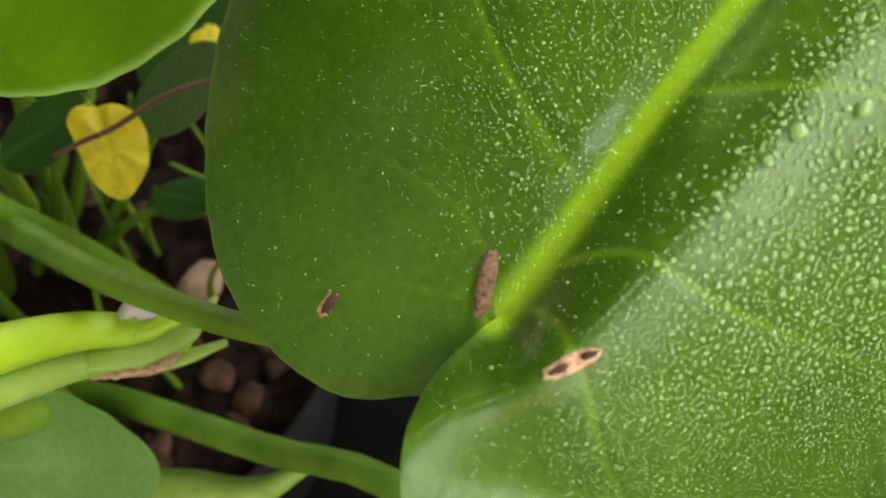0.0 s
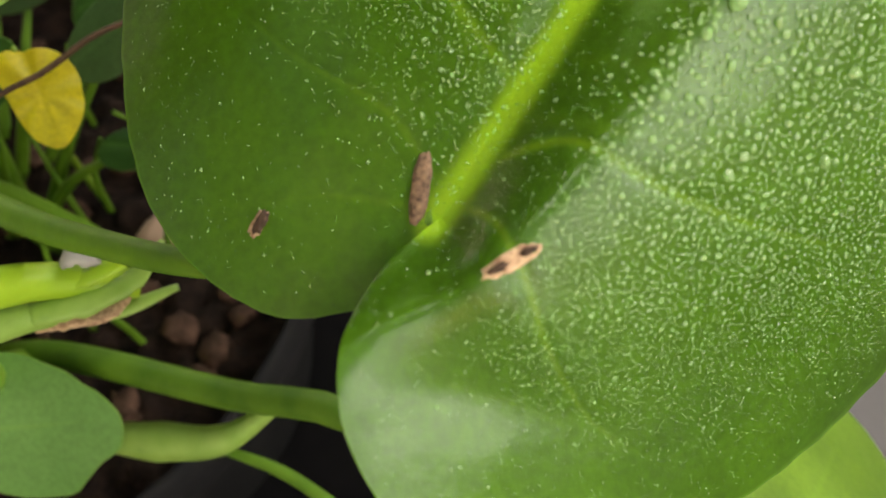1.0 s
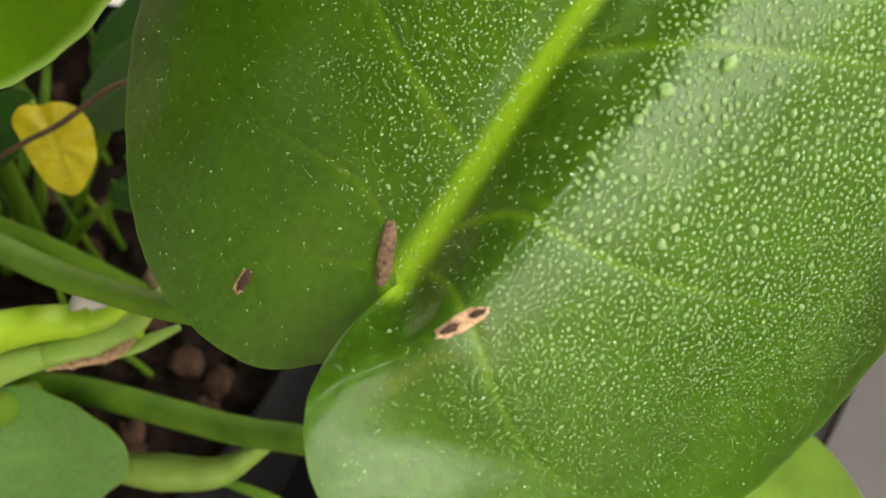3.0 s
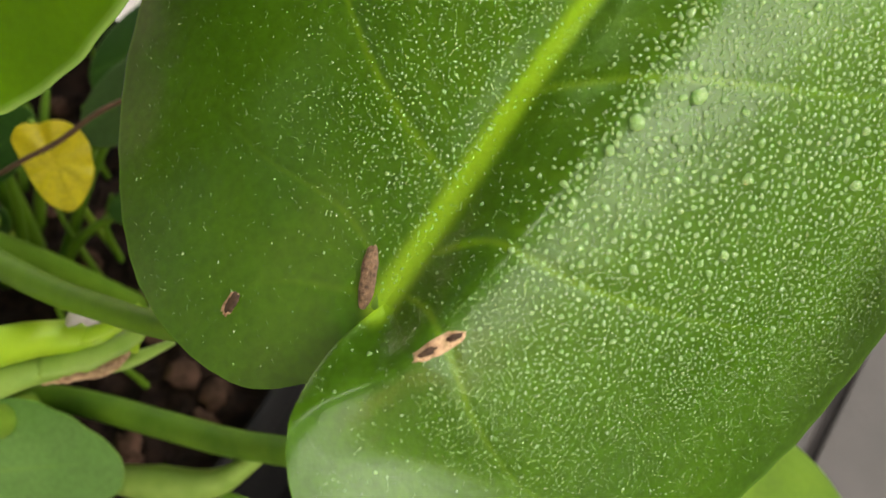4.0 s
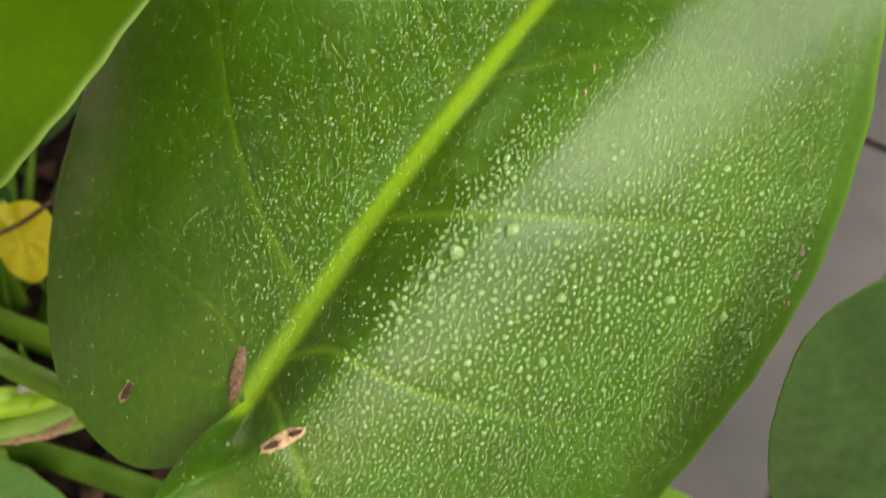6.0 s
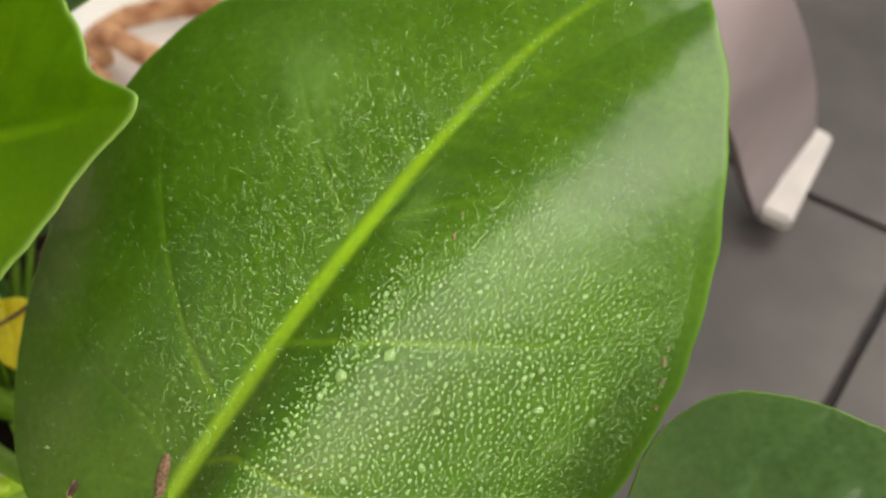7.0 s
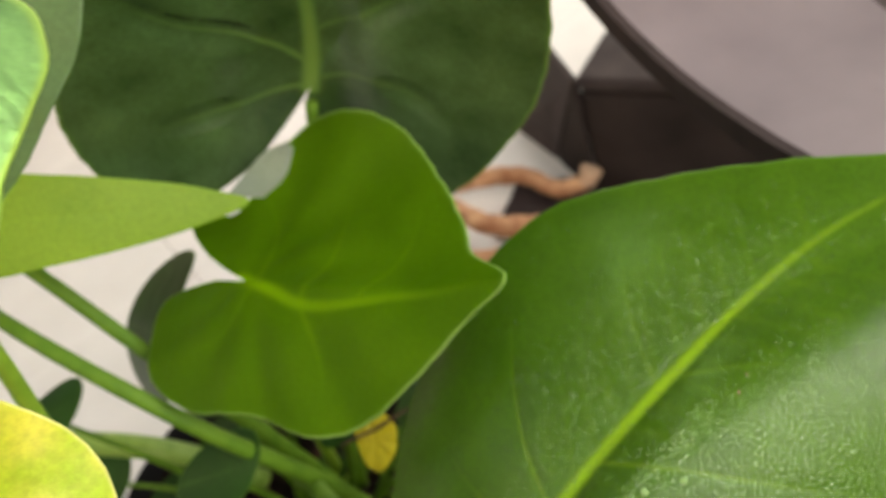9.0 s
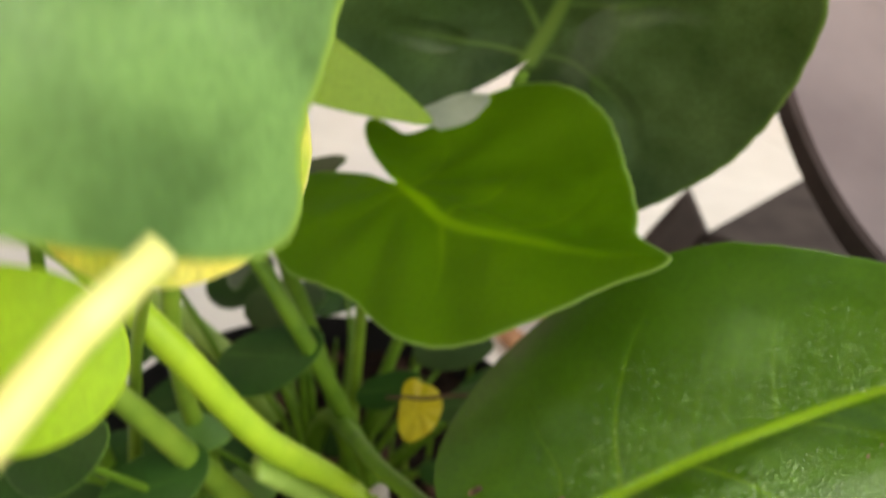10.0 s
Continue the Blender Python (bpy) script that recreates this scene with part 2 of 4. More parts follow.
def tube(name, points, radii, mat, parent=None, label="", count=40, sides=12, flat=1.0, bumps=0.0, lay=0.0):
    """A stalk of changing thickness along a curve; lay twists three ridges round it, as in laid rope."""
    c = curve_through(points, count)
    r = np.interp(np.linspace(0, 1, count), np.linspace(0, 1, len(radii)), radii)
    ahead = np.gradient(c, axis=0)
    ahead /= np.linalg.norm(ahead, axis=1)[:, None]
    side = np.cross(ahead, (0.31, 0.2, 0.93))
    side /= np.linalg.norm(side, axis=1)[:, None]
    up = np.cross(side, ahead)
    a = np.linspace(0, 2 * math.pi, sides, endpoint=False)
    if bumps:
        r = r * (1 + bumps * np.random.uniform(-1, 1, count))
    girth = np.repeat(r[:, None], sides, 1)
    if lay:
        run = np.r_[0, np.cumsum(np.linalg.norm(np.diff(c, axis=0), axis=1))]
        girth = girth * (1 + 0.13 * np.abs(np.cos(1.5 * a[None, :] + lay * run[:, None])) - 0.07)
    ring = c[:, None] + girth[..., None] * (np.cos(a)[None, :, None] * side[:, None] + flat * np.sin(a)[None, :, None] * up[:, None])
    verts = list(ring.reshape(-1, 3)) + [c[0], c[-1]]
    faces = []
    for i in range(count - 1):
        for j in range(sides):
            k = (j + 1) % sides
            faces.append((i * sides + j, i * sides + k, (i + 1) * sides + k, (i + 1) * sides + j))
    n = count * sides
    for j in range(sides):
        k = (j + 1) % sides
        faces.append((k, j, n))
        faces.append(((count - 1) * sides + j, (count - 1) * sides + k, n + 1))
    return mesh_object(name, verts, faces, mat, parent, label)


class Blade:
    """A leaf blade round its stalk's joint: an outline by angle, bent and folded."""

    def __init__(self, joint, axes, size, bend, angles, radii, veins=(), wave=0.0):
        self.joint, self.axes, self.size, self.bend = np.array(joint), np.array(axes), size, bend
        self.angles, self.radii, self.veins, self.wave = np.radians(angles), np.array(radii) / 1000, veins, wave

    def radius(self, th):
        t, r = self.angles, self.radii
        k = np.clip(np.searchsorted(t, th) - 1, 0, len(t) - 2)
        h = t[k + 1] - t[k]
        u = (th - t[k]) / h
        s = np.gradient(r, t)
        uneven = 1 + 0.003 * np.sin(23 * th + 1.0) * np.sin(9 * th) + 0.0018 * np.sin(61 * th + 2.0)
        return uneven * np.maximum((2 * u**3 - 3 * u**2 + 1) * r[k] + (u**3 - 2 * u**2 + u) * h * s[k] + (3 * u**2 - 2 * u**3) * r[k + 1] + (u**3 - u**2) * h * s[k + 1], 0.001)

    def height(self, x, y, th):
        b, size = self.bend, self.size
        v = (y - b.get("bow", 0) * np.sin(np.pi * np.clip(x / size, 0, 1))) / size
        u = x / size
        left, right = np.maximum(v, 0), np.maximum(-v, 0)
        z = b.get("c1", 0) * u + b.get("c2", 0) * u * u
        z = z + b.get("l1", 0) * left + b.get("l2", 0) * left**2 + b.get("lx", 0) * u * left
        z = z + b.get("r1", 0) * right + b.get("r2", 0) * right**2 + b.get("rx", 0) * u * right
        z = z + np.where(th > 0, b.get("kl", 0), b.get("kr", 0)) * 0.5 * (np.sqrt(u * u + 0.006 * (u * u + v * v) / (u * u + v * v + 0.015)) - u) * smooth_step((np.abs(th) - 1.2) / 1.6)
        reach = 1 - 0.62 * smooth_step(-u / 0.12)
        uc = np.clip(u, 0, 0.95)
        w = (np.sqrt(right**2 + 0.0001) - 0.01) / (reach * (0.058 + 0.22 * uc - 0.31 * uc**2 + 0.07 * uc**3))
        ridge = w - 0.5 * (1.45 * (w - 1) + np.sqrt((1.45 * (w - 1)) ** 2 + 0.04 + 0.12 * smooth_step(-u / 0.08) + 0.4 * smooth_step((u - 0.35) / 0.4)))
        z = z + b.get("hump", 0) * reach * 0.5 * (ridge - 0.2 + np.sqrt((ridge + 0.2) ** 2 + 0.1)) * np.clip(1 - 0.8 * u, 0, 1) * (1 - 0.3 * smooth_step((-th - 1.8) / 1.3))
        z = z * size
        if b.get("roll"):
            s = np.hypot(x, y) / self.radius(th)
            z = z - b["roll"] * size * np.maximum(s - 0.5, 0) ** 2 / 0.25 * smooth_step((-th - 1.5) / 0.9)
        if self.wave:
            r = np.hypot(x, y)
            z = z + self.wave * np.sin(th * 9 + 40 * r) * smooth_step(r / (0.45 * size))
        deep, wide = b.get("groove", (0.0012, 2.2))
        z = z - deep * self.vein_mask(x, y, wide)
        if b.get("quilt"):
            z = z - b["quilt"] * self.vein_mask(x, y, 7.0)
        return z

    def vein_mask(self, x, y, widen=1.0):
        mask = np.zeros_like(x)
        for points, wide, strength in self.veins:
            count = 33 if strength > 0.06 else 9
            c = curve_through(np.array(points, float) / 1000, count)
            w = np.interp(np.linspace(0, 1, count - 1), (0, 1), (wide, 0.3 * wide)) / 1000 * widen
            s = np.interp(np.linspace(0, 1, count - 1), (0, 0.4, 0.8, 1), (strength, 0.75 * strength, 0.3 * strength, 0.0))
            best = np.full_like(x, 0.0)
            for (ax, ay), (bx, by), cw, cs in zip(c[:-1], c[1:], w, s):
                ex, ey = bx - ax, by - ay
                u = np.clip(((x - ax) * ex + (y - ay) * ey) / (ex * ex + ey * ey + 1e-12), 0, 1)
                far = ((x - ax - u * ex) ** 2 + (y - ay - u * ey) ** 2) / cw**2
                best = np.maximum(best, cs * np.exp(-np.minimum(far, 50) ** 1.5))
            mask = np.maximum(mask, best)
        return mask

    def place(self, x, y, th=None, lift=0.0):
        x, y = np.atleast_1d(np.asarray(x, float)), np.atleast_1d(np.asarray(y, float))
        th = np.arctan2(y, x) if th is None else th
        return self.joint + np.stack([x, y, self.height(x, y, th) + lift], -1) @ self.axes.T

    def build(self, name, mat, around=150, rings=60, thick=0.0005):
        fine = np.linspace(self.angles[0], self.angles[-1], 4000)
        run = np.cumsum(np.maximum(self.radius(fine), 0.25 * self.size))
        th = np.interp(np.linspace(run[0], run[-1], around), run, fine)
        s = np.linspace(0.0, 1, rings) ** 0.8 * 0.9995 + 0.0005
        full = np.abs(self.angles[-1] - self.angles[0] - 2 * math.pi) < 0.01 and abs(self.radii[0] - self.radii[-1]) < 1e-6
        T, S = np.meshgrid(th, s, indexing="ij")
        r = self.radius(T) * S
        x, y = r * np.cos(T), r * np.sin(T)
        top = self.place(x.ravel(), y.ravel(), T.ravel())
        normal = self.axes[:, 2]
        verts = np.concatenate([top, top - thick * normal])
        n = around * rings
        faces = []
        for i in range(around - 1):
            for j in range(rings - 1):
                a, b, c, d = i * rings + j, i * rings + j + 1, (i + 1) * rings + j + 1, (i + 1) * rings + j
                faces += [(a, b, c, d), (n + d, n + c, n + b, n + a)]
            a, d = i * rings + rings - 1, (i + 1) * rings + rings - 1
            faces.append((a, n + a, n + d, d))
        if not full:
            for i in (0, around - 1):
                for j in range(rings - 1):
                    a, b = i * rings + j, i * rings + j + 1
                    faces.append((a, n + a, n + b, b) if i == 0 else (a, b, n + b, n + a))
        ob = mesh_object(name, verts, faces, mat)
        vein = self.vein_mask(x.ravel(), y.ravel())
        margin = smooth_step((S.ravel() - 0.985) / 0.012)
        for key, values in (("vein", vein), ("margin", margin)):
            layer = ob.data.attributes.new(key, "FLOAT", "POINT")
            layer.data.foreach_set("value", np.concatenate([values, values]).astype(np.float32))
        return ob

    def patch(self, name, centre, half, turn, mat, parent, lift=0.0004, ragged=0.18, label="", count=28):
        """A small raised spot with a ragged outline, lying on the blade."""
        a = np.linspace(0, 2 * math.pi, count, endpoint=False)
        r = (1 + ragged * np.random.uniform(-1, 1, count)) * (np.abs(np.cos(a)) ** 2.7 + np.abs(np.sin(a)) ** 2.7) ** (-1 / 2.7)
        ca, sa = math.cos(radians(turn)), math.sin(radians(turn))
        verts, faces = [], []
        for f, up in ((0.0, 1.0), (0.55, 0.9), (0.85, 0.6), (1.0, 0.0)):
            px, py = half[0] * f * r * np.cos(a), half[1] * f * r * np.sin(a)
            x, y = (centre[0] + ca * px - sa * py) / 1000, (centre[1] + sa * px + ca * py) / 1000
            verts += list(self.place(x, y, lift=lift * (0.3 + up) if f else lift * 1.3))
        for k in range(3):
            for j in range(count):
                i = (j + 1) % count
                faces.append((k * count + j, (k + 1) * count + j, (k + 1) * count + i, k * count + i))
        return mesh_object(name, verts, faces, mat, parent, label)


# ---- the setting ----
TILE = 0.6
along, across = Vector((0.61, 0.79, 0)).normalized(), Vector((-0.79, 0.61, 0)).normalized()
bm = bmesh.new()
bmesh.ops.create_grid(bm, x_segments=2, y_segments=2, size=40)
ground = tagged(part("ground", bm, grout_mat, smooth=False), "dark grout bed under the grey floor tiles", "ground", kind="structure")
ground.location.z = -0.006
bm = bmesh.new()
bmesh.ops.create_cube(bm, size=1)
bmesh.ops.scale(bm, vec=(TILE - 0.009, TILE - 0.009, 0.012), verts=bm.verts)
bmesh.ops.bevel(bm, geom=bm.edges[:], offset=0.0012, segments=1, affect="EDGES")
tile_mesh = bpy.data.meshes.new("tile")
bm.to_mesh(tile_mesh)
bm.free()
tile_mesh.materials.append(tile_mat)
sunlit_tile_mesh = tile_mesh.copy()
sunlit_tile_mesh.materials[0] = sunlit_tile_mat
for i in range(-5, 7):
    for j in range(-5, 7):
        # tile rows from j = 1 on get the painted sunshine
        ob = new("tile", sunlit_tile_mesh if j >= 1 else tile_mesh)
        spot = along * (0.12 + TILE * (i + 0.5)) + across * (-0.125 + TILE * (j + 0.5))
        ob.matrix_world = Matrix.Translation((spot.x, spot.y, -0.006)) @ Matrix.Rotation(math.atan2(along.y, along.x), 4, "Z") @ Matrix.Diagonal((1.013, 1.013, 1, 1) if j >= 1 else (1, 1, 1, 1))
        ob.parent = ground
        ob.matrix_parent_inverse = Matrix.Translation(ground.location).inverted()


def slab(name, low, high, mat, label, category, turn=0.0):
    bm = bmesh.new()
    bmesh.ops.create_cube(bm, size=1)
    bmesh.ops.scale(bm, vec=[b - a for a, b in zip(low, high)], verts=bm.verts)
    bmesh.ops.bevel(bm, geom=bm.edges[:], offset=0.006, segments=2, affect="EDGES")
    ob = part(name, bm, mat, smooth=False)
    ob.location = [(a + b) / 2 for a, b in zip(low, high)]
    ob.rotation_euler.z = radians(turn)
    return tagged(ob, label, category, kind="structure")


# unseen walls and roof, added to block sun, sky and bounced light
slab("wall_south", (-4, -1.40, 0.0), (4, -1.20, 0.81), wall_mat, "unseen pale plastered parapet added to cut off the low sun", "wall")
slab("wall_north", (-2.2, 2.2, 0.0), (1.8, 2.4, 0.55), timber_mat, "unseen low dark timber wall added to limit bounced light", "wall")
slab("wall_west", (-2.4, -1.6, 0.0), (-2.2, 0.0, 3.0), timber_mat, "unseen dark timber-clad wall added to limit bounced light", "wall")
slab("wall_west_low", (-2.4, 0.0, 0.0), (-2.2, 2.4, 1.0), timber_mat, "unseen low dark timber wall added to limit bounced light", "wall")
slab("wall_east", (1.6, -1.4, 0.0), (1.8, 2.2, 1.05), wall_mat, "unseen low pale wall added below the east lamp", "wall")
slab("ceiling", (-2.4, -0.15, 3.0), (1.8, 2.4, 3.15), timber_mat, "unseen dark timber roof added to block skylight", "ceiling")

# ---- bench, box and rope ----
bench = empty("bench", (0.1, 0.6, 0.0), "curved mauve-grey lounge bench with a white rubber foot on tiles", "bench")


def plate(name, corners, thick, mat, parent, label="", edge_mat=None):
    """A flat board from four corners."""
    c = [Vector(p) for p in corners]
    n = (c[1] - c[0]).cross(c[3] - c[0]).normalized()
    bm = bmesh.new()
    top = [bm.verts.new(p) for p in c]
    low = [bm.verts.new(p - n * thick) for p in c]
    bm.faces.new(top)
    bm.faces.new(low[::-1])
    for i in range(4):
        j = (i + 1) % 4
        bm.faces.new((top[j], top[i], low[i], low[j]))
    bmesh.ops.recalc_face_normals(bm, faces=bm.faces)
    bmesh.ops.bevel(bm, geom=bm.edges[:], offset=thick * 0.2, segments=2, affect="EDGES")
    ob = part(name, bm, mat, None, label, smooth=False)
    return under(ob, parent) if parent else ob


def bent_sheet(name, left, right, thick, mat, parent, label="", count=40, across=8):
    """A smooth bent board between two curved edges."""
    a, c = curve_through(left, count), curve_through(right, count)
    u = np.linspace(0, 1, across)[None, :, None]
    top = a[:, None] * (1 - u) + c[:, None] * u
    n = np.cross(np.gradient(top, axis=0), np.gradient(top, axis=1))
    n /= np.linalg.norm(n, axis=2)[..., None]
    n *= np.sign(n[0, 0, 2])
    verts = np.concatenate([top.reshape(-1, 3), (top - thick * n).reshape(-1, 3)])
    k, faces = count * across, []
    for i in range(count - 1):
        for j in range(across - 1):
            q = (i * across + j, i * across + j + 1, (i + 1) * across + j + 1, (i + 1) * across + j)
            faces += [q, tuple(k + v for v in q[::-1])]
        for j in (0, across - 1):
            p, q = i * across + j, (i + 1) * across + j
            faces.append((p, q, k + q, k + p))
    for i in (0, count - 1):
        for j in range(across - 1):
            p, q = i * across + j, i * across + j + 1
            faces.append((p, q, k + q, k + p))
    bm = bmesh.new()
    vs = [bm.verts.new(p) for p in verts]
    for face in faces:
        bm.faces.new([vs[v] for v in face])
    bmesh.ops.recalc_face_normals(bm, faces=bm.faces)
    sharp = [e for e in bm.edges if e.calc_face_angle(0) > 0.9]
    for e in sharp:
        e.smooth = False
    return under(part(name, bm, mat, None, label), parent)


LEFT = ((-0.15, 0.712, 0.70), (-0.10, 0.652, 0.61), (-0.06, 0.604, 0.55), (-0.02, 0.556, 0.506), (0.02, 0.508, 0.475), (0.055, 0.467, 0.458), (0.12, 0.389, 0.447), (0.195, 0.315, 0.437), (0.242, 0.341, 0.36), (0.294, 0.421, 0.25), (0.345, 0.476, 0.12), (0.385, 0.520, 0.018))
RIGHT = ((0.0, 0.86, 0.66), (0.04, 0.79, 0.57), (0.09, 0.70, 0.505), (0.135, 0.63, 0.475), (0.181, 0.55, 0.455), (0.228, 0.445, 0.45), (0.256, 0.386, 0.447), (0.268, 0.370, 0.436), (0.287, 0.386, 0.406), (0.313, 0.417, 0.36), (0.360, 0.475, 0.27), (0.408, 0.540, 0.17), (0.470, 0.625, 0.018))
bent_sheet("seat", LEFT, RIGHT, 0.009, bench_mat, bench, "bent mauve-grey seat board running down into a leg")
RIM = LEFT[:9]
bent_sheet("seat_edge", [(x - 0.005, y - 0.004, z + 0.002) for x, y, z in RIM], [(x + 0.001, y + 0.001, z + 0.002) for x, y, z in RIM], 0.018, bench_edge_mat, bench, "dark seat edge strip", 30, 3)
plate("rubber_foot", ((0.381, 0.517, 0.020), (0.460, 0.628, 0.020), (0.480, 0.610, 0.020), (0.408, 0.497, 0.020)), 0.020, rubber_mat, bench, "white rubber foot")

bin_box = empty("storage_box", (0.0, 0.8, 0.0), "dark brown storage box standing under the bench", "box")
bm = bmesh.new()
bmesh.ops.create_cube(bm, size=1)
bmesh.ops.scale(bm, vec=(0.35, 0.30, 0.19), verts=bm.verts)
bmesh.ops.bevel(bm, geom=bm.edges[:], offset=0.01, segments=3, affect="EDGES")
body = part("body", bm, box_mat, None, smooth=False)
body.matrix_world = Matrix.Translation((0.082, 0.983, 0.095)) @ Matrix.Rotation(radians(-12.7), 4, "Z")
under(body, bin_box)
bm = bmesh.new()
bmesh.ops.create_cube(bm, size=1)
bmesh.ops.scale(bm, vec=(0.351, 0.301, 0.018), verts=bm.verts)
bmesh.ops.bevel(bm, geom=bm.edges[:], offset=0.004, segments=2, affect="EDGES")
lid = part("lid", bm, flap_mat, None, smooth=False)
lid.matrix_world = Matrix.Translation((0.082, 0.983, 0.198)) @ Matrix.Rotation(radians(-12.7), 4, "Z")
under(lid, bin_box)
plate("flap", ((-0.201, 0.978, 0.004), (-0.123, 0.872, 0.206), (-0.190, 1.000, 0.200), (-0.285, 1.070, 0.004)), 0.008, flap_mat, bin_box, "lighter brown leaning side flap")
plate("gusset", ((-0.121, 0.872, 0.202), (-0.197, 0.974, 0.006), (-0.160, 0.925, 0.004), (-0.123, 0.874, 0.004)), 0.006, box_mat, bin_box)

# thin near-black plate on the tiles below the rope strands
plate("dark_plate", ((-0.262, 0.800, 0.012), (-0.020, 0.760, 0.012), (-0.050, 0.930, 0.012), (-0.252, 0.915, 0.012)), 0.010, bench_edge_mat, bin_box, "flat near-black plate under the rope")

rope = empty("rope_coil", (-0.13, 0.80, 0.0), "loose coil of thick orange-brown rope on the tiles", "rope")
for strand, radii in (
    (((-0.132, 0.857, 0.050), (-0.165, 0.858, 0.040), (-0.229, 0.898, 0.036), (-0.300, 0.902, 0.034), (-0.358, 0.885, 0.030), (-0.382, 0.850, 0.026), (-0.360, 0.825, 0.022)), (0.012, 0.0125, 0.0135, 0.014, 0.0135, 0.013)),
    (((-0.392, 0.868, 0.016), (-0.345, 0.836, 0.048), (-0.305, 0.810, 0.044), (-0.258, 0.787, 0.040), (-0.205, 0.784, 0.038), (-0.12, 0.80, 0.032), (-0.08, 0.815, 0.030)), (0.012, 0.0135, 0.0145, 0.0145, 0.014, 0.013)),
    (((-0.375, 0.815, 0.014), (-0.335, 0.760, 0.018), (-0.285, 0.738, 0.018), (-0.235, 0.745, 0.016), (-0.16, 0.740, 0.014)), (0.012, 0.0135, 0.014, 0.0135, 0.012)),
):
    under(tube("strand", strand, radii, rope_mat, None, count=160, sides=18, bumps=0.03, lay=90.0), rope)
under(tube("frayed_end", ((-0.136, 0.857, 0.048), (-0.126, 0.858, 0.056), (-0.119, 0.861, 0.070)), (0.0115, 0.0135, 0.0165), frayed_mat, None, "pale frayed rope end", count=20, sides=14, bumps=0.10), rope)

# ---- pot and soil ----
pot = empty("plant_pot", (-0.24, 0.24, 0.0), "black plastic plant pot filled with dark soil", "plant pot")
PX, PY, PR = -0.235, 0.245, 0.192


def ring_wall(profile, sides=72):
    verts, faces = [], []
    for r, z in profile:
        for a in np.linspace(0, 2 * math.pi, sides, endpoint=False):
            verts.append((PX + r * math.cos(a), PY + r * math.sin(a), z))
    for k in range(len(profile) - 1):
        for j in range(sides):
            i = (j + 1) % sides
            faces.append((k * sides + j, k * sides + i, (k + 1) * sides + i, (k + 1) * sides + j))
    return verts, faces


v, f = ring_wall([(0.001, 0.0), (0.15, 0.0), (0.155, 0.004), (PR - 0.006, 0.20), (PR - 0.004, 0.205)])
v = [(x, y, z + 0.008) for x, y, z in v]
under(mesh_object("body", v, f, pot_mat), pot)
v, f = ring_wall([(PR - 0.006, 0.200), (PR + 0.001, 0.200), (PR + 0.003, 0.206), (PR + 0.003, 0.224), (PR + 0.001, 0.228), (PR - 0.002, 0.228), (PR - 0.004, 0.222), (PR - 0.006, 0.17)])
under(mesh_object("rim", v, f, pot_mat), pot)
# near-black disc added below the pot; its colour stands in for floor shade
pot_shade_mat = plain("pot_shade", (0.004, 0.004, 0.0045), (0.008, 0.007, 0.0075), 40, 0.95, 0.0003, specular=0.05)
tray = tagged(mesh_object("pot_shade_disc", *ring_wall([(0.001, 0.0), (0.33, 0.0), (0.345, 0.035), (0.35, 0.036), (0.352, 0.030), (0.338, -0.0), (0.336, 0.006), (0.001, 0.006)][:4] + [(0.341, 0.033), (0.328, 0.006), (0.001, 0.006)]), pot_shade_mat), "wide near-black disc added under the plant pot in place of floor shade", "tray")
n = 90
verts, faces = [], []
for i in range(n):
    for j in range(n):
        x, y = (i / (n - 1) * 2 - 1), (j / (n - 1) * 2 - 1)
        k = max(abs(x), abs(y)) / max(math.hypot(x, y), 1e-6)
        x, y = x * k * (PR - 0.006), y * k * (PR - 0.006)
        p = Vector((PX + x, PY + y, 0))
        z = 0.200 + 0.010 * noise.noise(p * 14) + 0.008 * noise.noise(p * 60) + 0.005 * noise.noise(p * 150)
        verts.append((p.x, p.y, z))
for i in range(n - 1):
    for j in range(n - 1):
        faces.append((i * n + j, (i + 1) * n + j, (i + 1) * n + j + 1, i * n + j + 1))
tagged(mesh_object("soil", verts, faces, soil_mat), "dark moist potting soil with bark and pebbles", "soil", kind="stuff")

# ---- the plants ----
HEART = (-184, -172, -163, -150, -130, -110, -90, -70, -50, -35, -22, -12, -5, 0, 5, 12, 22, 35, 50, 70, 90, 110, 130, 150, 165, 178, 192)
OVAL = tuple(range(-180, 181, 20))

philodendron = empty("philodendron", (-0.235, 0.245, 0.20), "broad-leaved green philodendron growing from the black pot", "plant")
